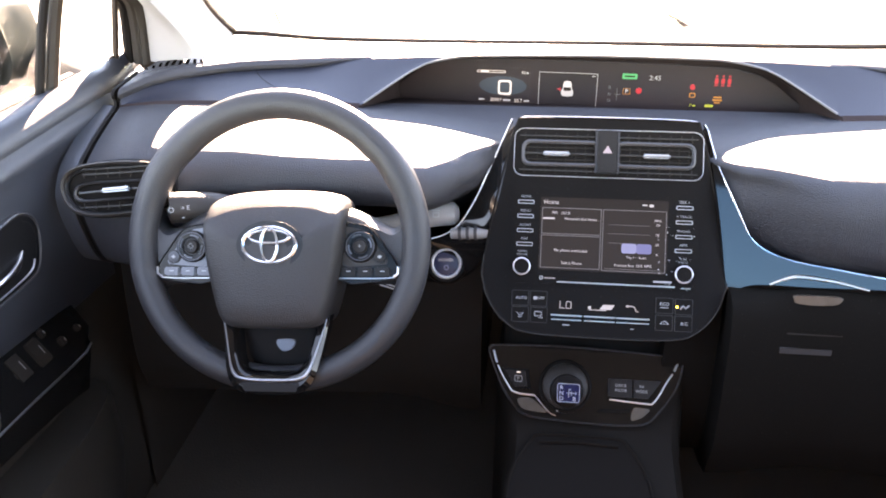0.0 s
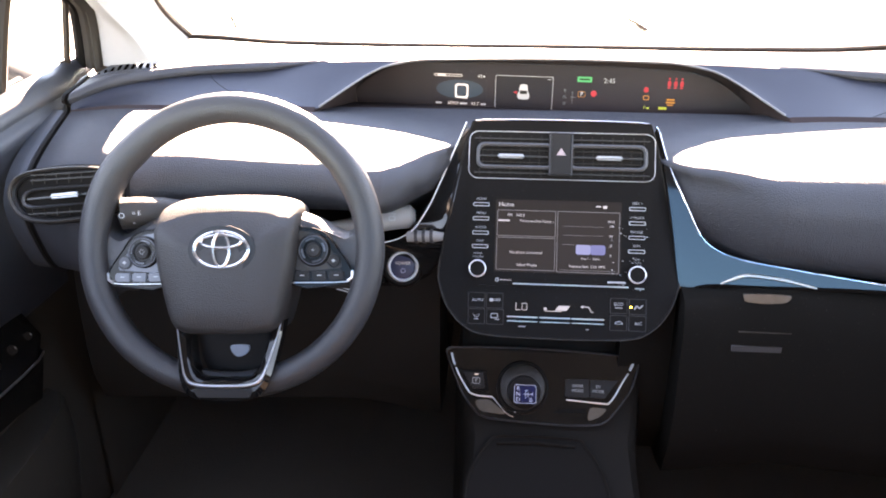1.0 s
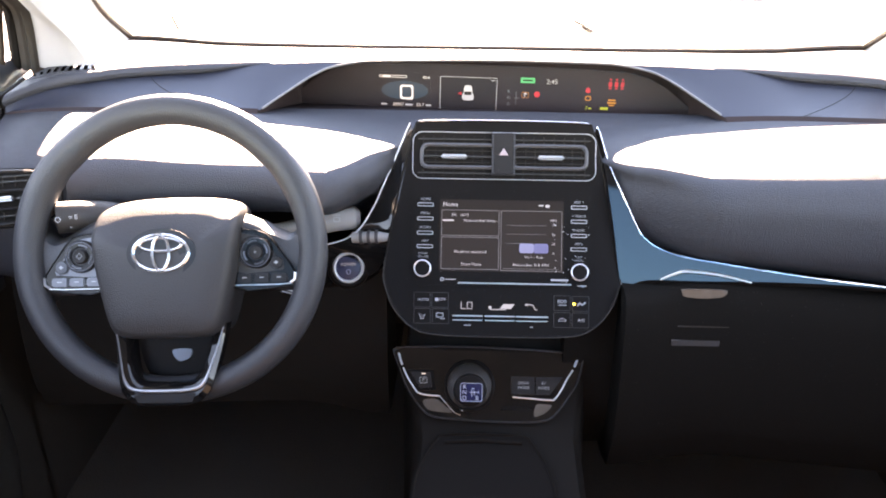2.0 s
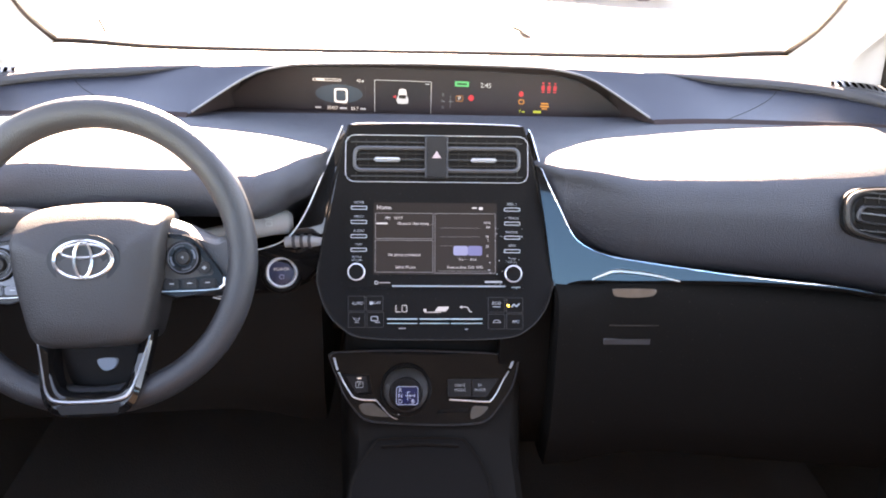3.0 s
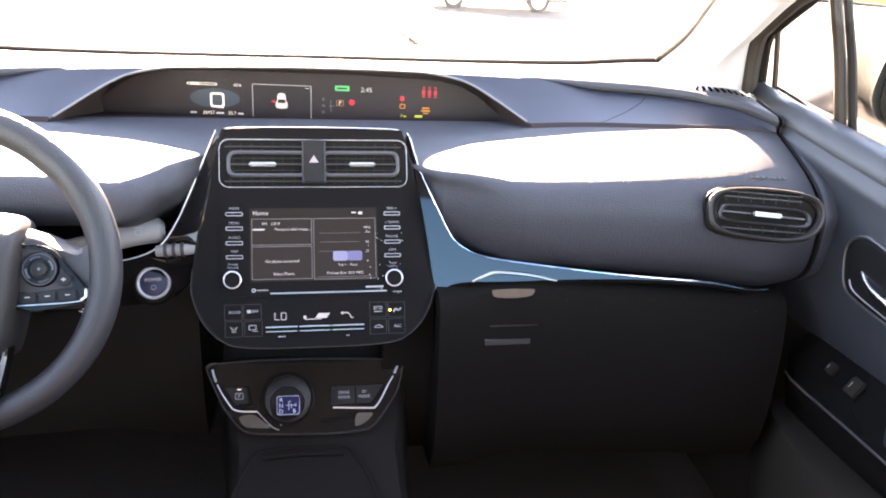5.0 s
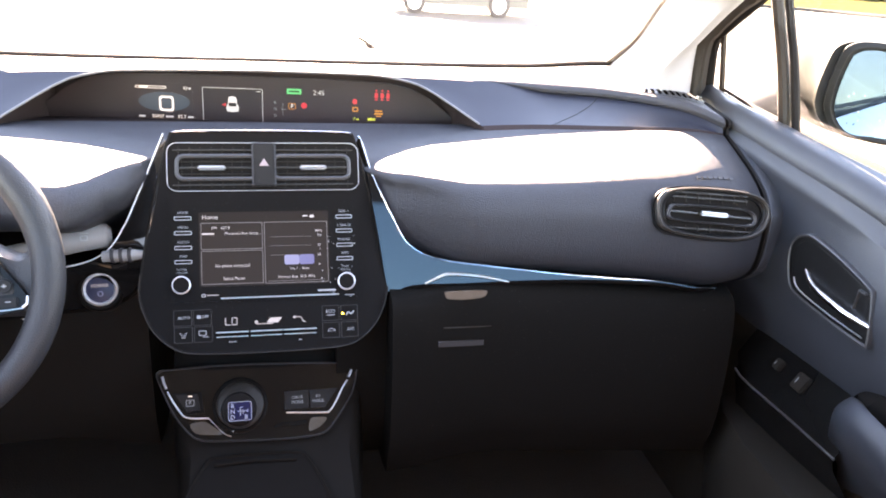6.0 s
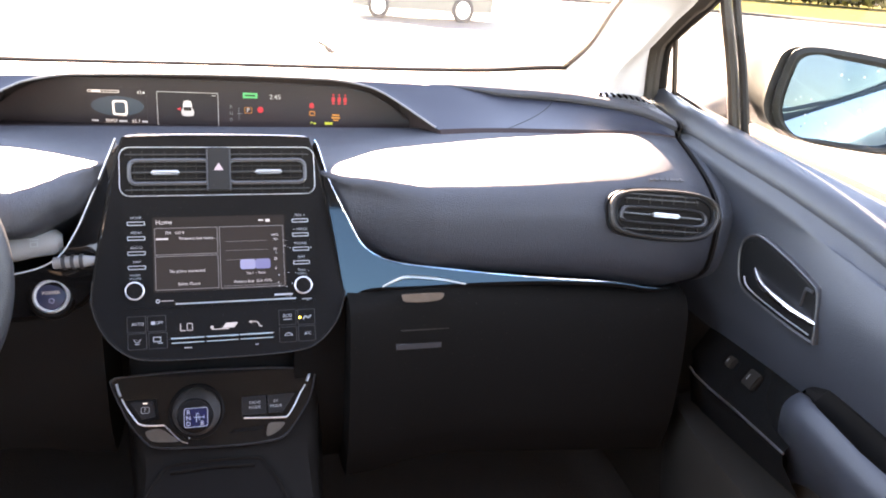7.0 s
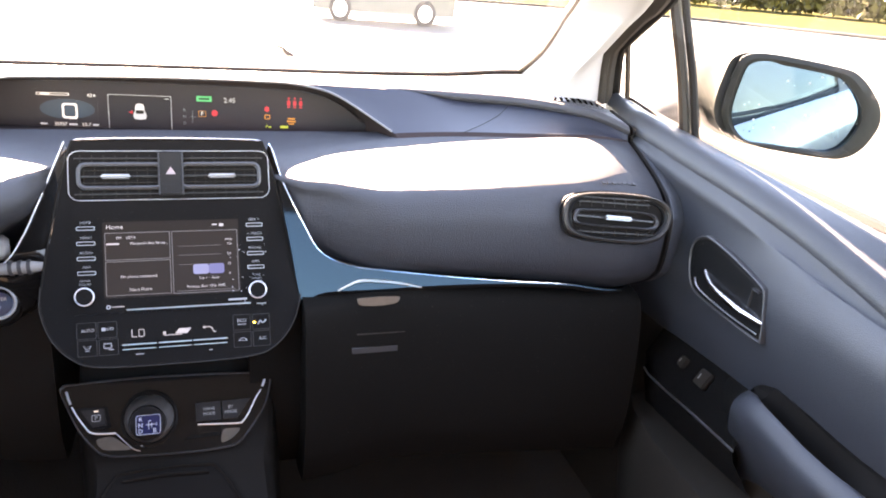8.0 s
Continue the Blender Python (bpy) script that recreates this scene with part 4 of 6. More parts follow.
# wings of the stack: gloss black with a bright line
WING_R = [(.119, .054, .941), (.1232, .050, .9333), (.130, .0300, .910), (.1371, .0077, .8919), (.1459, -.0115, .8746), (.1546, -.0215, .8572), (.1693, -.0346, .8307), (.1891, -.0455, .8171), (.2182, -.0567, .8109), (.2759, -.0720, .8070), (.3515, -.0829, .7998), (.4297, -.0868, .7921), (.505, -.0880, .7845), (.556, -.0850, .7735), (.600, -.0650, .7620)]
WING_B = [(.116, .048, .935), (.121, .047, .9288), (.1256, .0285, .9068), (.1284, .0064, .8885), (.1323, -.0115, .8647), (.1388, -.0255, .8276), (.1459, -.0427, .7811), (.1520, -.0490, .7660), (.1785, -.0546, .7782), (.2403, -.0707, .7858), (.3200, -.0835, .7925), (.411, -.0875, .7916), (.500, -.0884, .7842), (.552, -.0852, .7731), (.598, -.0652, .7616)]


def wing(upper, lower, name, label):
    w = thing(name, Matrix.Translation(upper[6]), label, "dashboard trim")
    a, b = spline(upper, 4), spline(lower, 4)
    rows = []
    for p, q in zip(a, b):
        rows.append([p + Vector((0, 0.010 - 0.008 * smooth_step(0.36, 0.48, p.x), -0.002)), p, p.lerp(q, 0.33) + Vector((0, -0.0006, 0)), p.lerp(q, 0.66) + Vector((0, -0.0006, 0)), q, q + Vector((0, 0.003, -0.006)), q + Vector((0, 0.03, -0.016))])
    pn = part("panel", bm_loft([r[:5] for r in rows]), M_PIANO, w, world=True)
    # one calm sweep of the polished face
    side = 1 if upper[6][0] > 0 else -1
    if side > 0:
        sweep = [(0.11, -0.185, -0.930, 0.316), (0.28, -0.21, -0.918, 0.333), (0.50, -0.27, -0.90, 0.338)]
        pn.data.normals_split_custom_set_from_vertices([Vector(lerp_table(sweep, abs(v.co.x))).normalized() for v in pn.data.vertices])
    part("under_edge", bm_loft([r[4:] for r in rows]), M_SATIN, w, world=True)
    # driver's line takes the painted shine, real chrome would mirror the dark there
    part("bright_line", bm_tube([p + Vector((0, -0.001, 0.0012)) for p in a], [0.0009 - 0.0006 * smooth_step(0.38, 0.54, p.x) for p in a], n=8), M_CHROME if side > 0 else M_BRIGHT, w, "thin bright chrome line", world=True)
    return w


wing(WING_R, WING_B, "dash_wing_trim", "gloss black sweeping trim with a bright line, passenger side")
WL = [(-.1190, .052, .9430), (-.136, .034, .9047), (-.1565, .010, .8594), (-.1652, .004, .8422), (-.1789, -.002, .8208), (-.193, -.006, .8086), (-.2146, -.009, .8002), (-.25, -.011, .794), (-.29, -.011, .790), (-.33, -.010, .787)]
WLB = [(-.114, .040, .935), (-.122, .020, .900), (-.130, .000, .862), (-.136, -.012, .836), (-.142, -.020, .808), (-.150, -.018, .780), (-.168, -.012, .757), (-.20, -.004, .742), (-.26, -.002, .735), (-.33, -.002, .730)]
wing(WL, WLB, "dash_wing_trim", "gloss black sweeping trim with a bright line, driver side")

# ---- instrument display ----
DISP = plane((-.013, .246, .938), 4, 0, -5.7)
disp = thing("instrument_display", DISP, "wide instrument display lit with driving information, sun haze painted into its glass", "instrument display")
dout = [(-.314, -.032), (-.294, -.006), (-.262, .018), (-.236, .032), (-.20, .040), (-.10, .043), (.10, .043), (.20, .040), (.236, .032), (.262, .018), (.294, -.006), (.314, -.032)]
part("glass", bm_prism(dout, -0.003, 0.0, 0.0008), M_DISPLAY, disp)
ZD = 0.0004


def dx(x):
    return x + 0.013


def dz(z):
    return z - 0.938


# both inset screens repeat the painted haze brown of the glass
lcd = part("information_screen", bm_prism(rrect(.084, .058, .002, 2, (dx(-.142), dz(.938))), 0, ZD - .0002), material("screen_haze_brown", (0.032, 0.022, 0.022), 0.34, spec=0.18, coat=0.1), disp)
part("halo", bm_prism(circle(.036, .014, 40, (dx(-.140), dz(.940))), ZD - .0002, ZD - .0001), material("screen_teal", (0.012, 0.016, 0.022), 0.3, emit=(0.10, 0.20, 0.32), emit_power=0.0060), lcd)
part("speed_figure", bm_frame(rrect(.0205, .0215, .004, 4, (dx(-.137), dz(.9375))), rrect(.0150, .0160, .003, 4, (dx(-.137), dz(.9375))), ZD, ZD + .0002), G_WHITE, lcd, "large lit zero")
words("MPH", .0048, dx(-.133), dz(.9265), G_WHITE, lcd, z=ZD)
words("35957", .0068, dx(-.150), dz(.9185), G_WHITE, lcd, z=ZD)
words("55.7", .0068, dx(-.116), dz(.9185), G_WHITE, lcd, z=ZD)
for x_, w_ in ((-.172, .009), (-.1335, .011), (-.1035, .008)):
    bar(w_, .0026, dx(x_), dz(.9185), G_DIM, lcd, "text_bar", ZD)
words("43", .0068, dx(-.1095), dz(.9600), G_WHITE, lcd, z=ZD)
bar(.0030, .0028, dx(-.1035), dz(.9600), G_DIM, lcd, "text_bar", ZD)
part("gauge", bm_frame(rrect(.043, .0036, .0015, 2, (dx(-.158), dz(.9605))), rrect(.041, .0020, .0008, 2, (dx(-.158), dz(.9605))), ZD, ZD + .0002), G_WHITE, lcd)
bar(.012, .0020, dx(-.168), dz(.9605), G_WHITE, lcd, "gauge_fill", ZD)
msg = part("message_screen", bm_prism(rrect(.0850, .0480, .0015, 2, (dx(-.0430), dz(.9385))), 0, ZD - .0002), material("message_haze_brown", (0.028, 0.020, 0.020), 0.34, spec=0.18, coat=0.1), disp, "framed screen with a small white car symbol")
part("frame", bm_frame(rrect(.0860, .0490, .0015, 2, (dx(-.0430), dz(.9385))), rrect(.0846, .0476, .0012, 2, (dx(-.0430), dz(.9385))), 0, ZD), G_DIM, msg)
body_o = [(p.x, p.y) for p in spline([(dx(-.0510), .9290 - .938, 0), (dx(-.0520), .9370 - .938, 0), (dx(-.0500), .9400 - .938, 0), (dx(-.0485), .9500 - .938, 0), (dx(-.0385), .9500 - .938, 0), (dx(-.0370), .9400 - .938, 0), (dx(-.0350), .9370 - .938, 0), (dx(-.0360), .9290 - .938, 0)], 2, closed=True)]
part("car_symbol", bm_prism(body_o, ZD - .0002, ZD + .0001), G_DIM, msg)
bar(.011, .0052, dx(-.0435), dz(.9390), M_BLACK, msg, "symbol_window", ZD + .0002)
bar(.010, .0030, dx(-.0435), dz(.9460), G_WHITE, msg, "symbol_roof", ZD + .0002)
part("door_symbol", bm_prism([(dx(-.0590), dz(.9385)), (dx(-.0530), dz(.9360)), (dx(-.0530), dz(.9410))], ZD, ZD + .0002), G_RED, msg)
bar(.0060, .0010, dx(-.0060), dz(.9590), G_DIM, msg, "return_symbol", ZD)
g_ = part("ready_lamp", bm_prism(rrect(.0210, .0078, .001, 2, (dx(.0455), dz(.9612))), 0, ZD), G_GREEN, disp, "lit green lamp")
bar(.015, .0022, dx(.0455), dz(.9612), M_BLACK, g_, "text_bar", ZD + .0002)
words("2:45", .0098, dx(.0815), dz(.9600), G_DIM, disp, z=ZD, name="clock")
p_ = part("gear_lamp", bm_frame(rrect(.0105, .0086, .001, 2, (dx(.0425), dz(.9395))), rrect(.0093, .0074, .0008, 2, (dx(.0425), dz(.9395))), 0, ZD), G_AMBER, disp)
words("P", .0080, dx(.0425), dz(.9395), G_WHITE, p_, z=ZD)
part("brake_lamp", bm_prism(circle(.0044, n=20, at=(dx(.0600), dz(.9410))), 0, ZD), G_RED, disp, "lit red lamp")
for k_, s_ in enumerate(("R", "N", "D")):
    words(s_, .0060, dx(.0180), dz(.9440 - .0095 * k_), LINE, disp, z=ZD)
bar(.0006, .018, dx(.0290), dz(.9345), LINE, disp, "gear_line", ZD)
bar(.0080, .0006, dx(.0300), dz(.9345), LINE, disp, "gear_line", ZD)
part("seat_belt_lamp", bm_prism([(dx(.131), dz(.9480)), (dx(.134), dz(.9455)), (dx(.138), dz(.9465)), (dx(.138), dz(.9515)), (dx(.135), dz(.9540)), (dx(.132), dz(.9525))], 0, ZD), G_RED, disp)
part("engine_lamp", bm_frame(rrect(.0085, .0068, .0018, 2, (dx(.1355), dz(.9380))), rrect(.0060, .0044, .0012, 2, (dx(.1355), dz(.9380))), 0, ZD), G_AMBER, disp)
for k_ in range(3):
    s3 = part("passenger_belt_lamp", bm_prism(rrect(.0048, .0082, .0020, 3, (dx(.1665 + k_ * .0088), dz(.9595))), 0, ZD), G_RED, disp)
    part("head", bm_prism(circle(.0015, n=12, at=(dx(.1665 + k_ * .0088), dz(.9665))), 0, ZD), G_RED, s3)
    part("base", bm_prism(rrect(.0046, .0018, .0006, 1, (dx(.1665 + k_ * .0088), dz(.9535))), 0, ZD), G_RED, s3)
bar(.0110, .0022, dx(.1705), dz(.9365), G_AMBER, disp, "warning_lamp", ZD)
bar(.0130, .0026, dx(.1705), dz(.9325), G_AMBER, disp, "warning_lamp", ZD)
bar(.0080, .0018, dx(.1705), dz(.9288), G_AMBER, disp, "warning_lamp", ZD)
words("P", .0065, dx(.1345), dz(.9235), G_YELLOW, disp, z=ZD)
bar(.0040, .0022, dx(.1392), dz(.9232), G_YELLOW, disp, "text_bar", ZD)
bar(.0115, .0036, dx(.1600), dz(.9238), G_YELLOW, disp, "text_bar", ZD)

# ---- shift panel ----
SHIFT = plane((-.008, -.060, .632), 39)
sp = thing("shift_panel", SHIFT, "gloss black shift panel with a blue-topped shift knob", "shift panel")
sh = [(-.1303, .0340), (-.1265, .0395), (-.1180, .0418), (-.0373, .0440), (.0642, .0408), (.1070, .0372), (.1170, .0340), (.1201, .0263), (.1127, -.0007), (.1010, -.0200), (.0880, -.0373), (.0780, -.0475), (.0640, -.0525), (.0194, -.0545), (-.0581, -.0510), (-.0790, -.0475), (-.0900, -.0405), (-.1078, -.0175), (-.1190, .0060)]
so = [(p.x, p.y) for p in spline([(x, y, 0) for x, y in sh], 3, closed=True)]
def about(line, f, g):
    return [(-.005 + (x + .005) * f, -.006 + (y + .006) * g) for x, y in line]
part("plate", bm_prism(about(so, .985, .965), -0.03, 0.0, 0.007, 4), M_PIANO, sp)
part("rim", bm_frame(so, about(so, .982, .958), -0.02, 0.0016, 0.0010), M_VGREY, sp, "thin raised grey rim")
part("key_well", bm_prism([(-.112, .012), (-.076, .011), (-.072, -.014), (-.095, -.016)], -.001, .0008), M_SATIN, sp)
kp = part("park_key", bm_prism([(-.107, .009), (-.080, .0085), (-.077, -.0110), (-.093, -.0125)], .0005, .0030, .0008), M_KEYD, sp, "dark grey park key")
part("outline", bm_frame(rrect(.0100, .0080, .0015, 2, (-.0890, -.0020)), rrect(.0086, .0066, .0011, 2, (-.0890, -.0020)), .0028, .0032), M_PRINT, kp)
words("P", .0062, -.0890, -.0020, M_PRINT, kp, z=.0032)
bar(.0052, .0016, -.0890, .0062, G_WHITE, kp, "indicator", .0032)
for x0, x1, xb0, xb1, a_, b_ in ((.0250, .0560, .0250, .0560, "DRIVE", "MODE"), (.0572, .0930, .0572, .0760, "EV", "MODE")):
    kk = part("mode_key", bm_prism([(x0, .0050), (x1, .0055), (xb1, -.0180), (xb0, -.0180)], .0002, .0026, .0008), M_KEYD, sp, "dark grey mode key")
    cx_ = (x0 + xb1) / 2
    words(a_, .0052, cx_ + .001, -.0035, M_PRINT, kk, z=.0027)
    words(b_, .0052, cx_ + .001, -.0095, M_PRINT, kk, z=.0027)
# silver edges; the short thick pieces at the upper corners model its glints
for line_, r_ in (([(-.1225, .0330), (-.1200, .0240), (-.1175, .0175)], .0016), ([(-.1160, .0140), (-.1100, .0020), (-.1000, -.0135), (-.0954, -.0182), (-.0850, -.0210), (-.0672, -.0219)], .0011), ([(-.0672, -.0219), (-.0600, -.0300), (-.0485, -.0420), (-.0400, -.0460)], .0005),
                  ([(.1120, .0280), (.1080, .0190)], .0018), ([(.1060, .0150), (.0988, .0043), (.0900, -.0120), (.0817, -.0230), (.0740, -.0245), (.0273, -.0215)], .0011)):
    part("silver_edge", bm_tube(spline([(x, y, .0012) for x, y in line_], 4), r_, n=8), M_SILVER, sp)
KX, KY = -.0290, -.0080
kw = part("knob_well", bm_frame(circle(.0335, .0345, 44, (KX, KY)), circle(.0285, .0295, 44, (KX, KY)), -.002, .0022, .0012), M_SATIN, sp, "round black collar")
part("knob_floor", bm_lathe([(.0300, .0), (.0285, .0045), (.022, .0085), (.012, .0100), (0.0, .0102)], 40, (KX, KY, 0)), M_DARK, kw, "smoky grey dome round the knob")
ks = part("shift_knob", moved(bm_lathe([(0.0, 0.0), (.016, 0.0), (.012, .012), (.0125, .024), (.0195, .034), (.0210, .040), (.0195, .0455), (.012, .0485), (0.0, .0490)], 40), Matrix.Translation((KX, KY - .004, 0)) @ pose(0, 0, 0, 8)), M_SATIN, sp, "dark shift knob with a blue top plate")
PX, PY = -.0275, -.0205
# faint blue emission added in place of light passing through the plate
bt = part("top_plate", bm_prism(rrect(.0285, .0240, .0035, 4, (PX, PY)), .0475, .0502, .001), material("blue_faint_glow", (0.004, 0.006, 0.030), 0.25, coat=0.1, emit=(0.05, 0.09, 0.5), emit_power=0.0022), ks, "blue top plate with a faint added glow")
part("outline", bm_frame(rrect(.0272, .0226, .0030, 4, (PX, PY)), rrect(.0260, .0214, .0026, 4, (PX, PY)), .0500, .0504), M_PRINT, bt)
for s_, x_, y_ in (("R", -.0085, .0062), ("N", -.0085, -.0004), ("D", -.0085, -.0072), ("B", .0070, -.0072)):
    words(s_, .0072, PX + x_, PY + y_, M_PRINT, bt, z=.0504)
for x0_, y0_, x1_, y1_ in ((.0005, .0045, .0005, -.0055), (-.0025, .0000, .0090, .0000), (.0005, .0045, .0035, .0045), (.0035, -.0035, .0035, .0020), (.0090, .0020, .0090, -.0020)):
    part("gate_line", bm_tube([(PX + x0_, PY + y0_, .0503), (PX + x1_, PY + y1_, .0503)], .0004, n=5), M_PRINT, bt)
part("indicator", bm_lathe([(0, 0), (.0016, 0), (.0012, .0010), (0, .0012)], 12, (KX - .009, KY - .0315, .002)), M_PRINT, sp, "small white dot")
# brown reflections of the cabin in the gloss plate, laid on as coloured patches
for q_, lab_ in (([(-.0892, -.0282), (-.0800, -.0255), (-.0704, -.0262), (-.0600, -.0340), (-.0500, -.0425), (-.0680, -.0420), (-.0830, -.0390)], "left"), ([(.0574, -.0310), (.0690, -.0300), (.0779, -.0313), (.0720, -.0390), (.0640, -.0440), (.0546, -.0455)], "right")):
    part("gloss_patch", bm_prism([(p.x, p.y) for p in spline([(*v, 0) for v in q_], 3, closed=True)], -.0005, .0012, .0006), M_BRONZE, sp, "brown-grey patch painting a cabin reflection")
part("gloss_patch", bm_prism([(.0100, -.0385), (.0160, -.0340), (.0530, -.0320), (.0520, -.0375)], -.0005, .0010, .0005), M_SWITCH, sp, "dark gloss bar")

# lower console with an open tray
lc = thing("lower_console", Matrix.Translation((0, -.30, .28)), "dark charcoal lower console with an open tray", "centre console")
rows = []
for y, z, w in ((.02, .705, .118), (-.022, .658, .118), (-.088, .586, .108), (-.110, .574, .106), (-.16, .545, .108), (-.30, .520, .110), (-.60, .50, .112), (-.95, .50, .112)):
    rows.append([(-w - .012, y + .02, .26), (-w - .008, y + .01, z - .08), (-w, y, z - .012), (-w + .010, y, z), (-.03, y, z + .001), (.03, y, z + .001), (w - .010, y, z), (w, y, z - .012), (w + .008, y + .01, z - .08), (w + .012, y + .02, .26)])
part("body", bm_loft(rows), M_DEEP, lc, world=True)
tr = plane((-.018, -.110, .5775), 62)
tray_line = [(-.062, -.004), (-.050, .004), (0, .0055), (.050, .004), (.062, -.004), (.082, -.040), (.090, -.090), (.092, -.30), (-.092, -.30), (-.090, -.090), (-.082, -.040)]
tro = [(p.x, p.y) for p in spline([(*q, 0) for q in tray_line], 3, closed=True)]
tri = [(x * .95, (y + .1) * .97 - .1) for x, y in tro]
tw = part("tray", moved(bm_frame(tro, tri, -.01, .0025, .0015), tr), M_DEEP, lc, "black tray rim", world=True)
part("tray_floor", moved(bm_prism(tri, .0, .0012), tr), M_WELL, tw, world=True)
part("ridge", bm_tube([(-.068, -.118, .5765), (-.02, -.116, .578), (.030, -.118, .5765)], .0020, n=8), M_DEEP, lc, world=True)

# start button and stalks
PW = plane((-.1962, -.012, .768), 24, 0, 6) @ Matrix.Scale(0.79, 4)
pw = thing("start_button", PW, "round blue start button with a bright silver ring", "start button")
part("housing", bm_lathe([(.0, -.02), (.036, -.02), (.034, -.002), (.030, .002), (.0, .002)], 40), M_SATIN, pw)
part("ring", bm_frame(circle(.0255, n=44), circle(.0205, n=44), 0, .007, .0035), M_BRIGHT, pw, "bright silver ring")
cap = part("cap", bm_lathe([(.0, .0), (.0205, .0), (.0202, .0045), (.017, .006), (.0, .0066)], 40), material("blue_button", (0.005, 0.008, 0.032), 0.4, emit=(0.08, 0.16, 0.45), emit_power=0.0011), pw, "dim blue cap")
words("POWER", .0072, 0, .0050, G_DIM, cap, z=.0068)
part("power_symbol", bm_frame(circle(.0040, n=20, at=(0, -.0070)), circle(.0030, n=20, at=(0, -.0070)), .0060, .0068), G_LILAC, cap)

# ---- steering wheel ----
WHEEL = plane((-.373, -.146, .847), 24, 2.5)
wheel = thing("steering_wheel", WHEEL, "dark grey three-spoke steering wheel with silver-edged switches and lower spoke", "steering wheel")
R_MID = .1580
rim_rings = []
for k in range(96):
    a = 2 * math.pi * k / 96
    deg = math.degrees(a) % 360
    # thicker at the grips beside the upper spokes
    grip = max(math.exp(-((deg - 30) / 13) ** 2), math.exp(-((deg - 150) / 13) ** 2))
    top_ = smooth_step(38, 44, deg) * smooth_step(142, 136, deg)
    wr, hr = .0160 + .0012 * grip + .0012 * top_, .0165 + .003 * grip
    c = Vector((math.cos(a), math.sin(a) * (1 - .03 * max(0, -math.sin(a)) ** 2), 0))
    rim_rings.append([c * (R_MID - .0004 * grip - .0012 * top_ + wr * math.cos(b)) + Vector((0, 0, hr * math.sin(b) - .004)) for b in (2 * math.pi * j / 20 for j in range(20))])
rim_rings.append(rim_rings[0])
bm = bm_loft(rim_rings, closed=True)
bmesh.ops.remove_doubles(bm, verts=bm.verts, dist=1e-6)
part("rim", bm, M_RIM, wheel, "moulded dark grey rim with thumb grips")


def spoke(s):
    """A side spoke: a curved arm from the hub to the rim with a bay for the switches."""
    up = [(s * .060, .044), (s * .084, .037), (s * .099, .031), (s * .119, .020), (s * .131, .0165), (s * .141, .026), (s * .152, .050)]
    lo = [(s * .060, -.046), (s * .084, -.046), (s * .104, -.046), (s * .122, -.047), (s * .134, -.048), (s * .144, -.056), (s * .152, -.072)]
    rows = []
    for p, q in zip(spline([(*v, 0) for v in up], 4), spline([(*v, 0) for v in lo], 4)):
        rows.append([p + Vector((0, .002, -.034)), p + Vector((0, .001, -.020)), p.lerp(q, .05) + Vector((0, 0, -.012)), p.lerp(q, .11) + Vector((0, 0, -.006))] + [p.lerp(q, t) + Vector((0, 0, -.004)) for t in (.2, .4, .6, .8)] + [q + Vector((0, .006, -.006)), q + Vector((0, .001, -.014)), q + Vector((0, 0, -.030))])
    a = part("spoke", bm_loft(rows), M_RIM, wheel)
    bay = [(.070, .0222), (.0838, .0222), (.0985, .0205), (.1110, .0135), (.1250, -.0060), (.1350, -.0200), (.1395, -.0315), (.1365, -.0390), (.128, -.0415), (.070, -.0418)]
    bo = [(p.x, p.y) for p in spline([(s * x, y, 0) for x, y in bay], 3, closed=True)]
    b = part("switch_bay", bm_prism(bo, -.010, .0012, .001), M_BAY, wheel, "gloss black switch panel with silver keys")
    cx, cy = s * .0963, -.0035
    part("bay_edge", bm_frame(bo, [((x - s * .104) * .965 + s * .104, (y + .010) * .95 - .010) for x, y in bo], .0, .0024, .0005), M_BAY, b, "black edge")
    face = [(p.x, p.y) for p in spline([(s * x, y, 0) for x, y in ((.070, -.0235), (.070, .0165), (.0840, .0170), (.0965, .0155), (.1060, .0095), (.1210, -.0120), (.1265, -.0190), (.1245, -.0230), (.1180, -.0238))], 3, closed=True)]
    # left surround, ring and keys carry that light in their colour, right ones stay dark
    part("surround", bm_prism(face, .0002, .0022, .0008), M_KEYL if s < 0 else M_DARK, b, "dial surround painted brighter on the lit left side" if s < 0 else "dark grey dial surround")
    part("dial", bm_lathe([(0, 0), (.0182, 0), (.0180, .0035), (.0166, .0055), (.0110, .0050), (.0100, .0035), (0, .0035)], 36, (cx, cy, .001)), M_BAY, b, "round black control dial")
    part("dial_ring", bm_frame(circle(.0164, n=36, at=(cx, cy)), circle(.0150, n=36, at=(cx, cy)), .004, .0066, .0005), M_KEYL if s < 0 else M_KEY, b, "satin grey dial ring")
    hub_ = part("dial_centre", bm_lathe([(0, 0), (.0086, 0), (.0080, .0030), (.0066, .0042), (0, .0032)], 28, (cx, cy, .004)), M_KEYD, b, "dark dial centre")
    part("centre_mark", moved(bm_text("\u25c7" if s < 0 else "+", .0075, (0, 0, 0)), Matrix.Translation((cx, cy, .0084))), M_LABEL, hub_)
    # pattern of highlights on the gloss dial, drawn as pale and mid grey arcs
    for k in range(4):
        ang = math.pi / 2 * k + .3 * s
        arc_ = [(cx + .0126 * math.cos(ang + f_), cy + .0126 * math.sin(ang + f_), .0062) for f_ in (-.42, -.21, 0, .21, .42)]
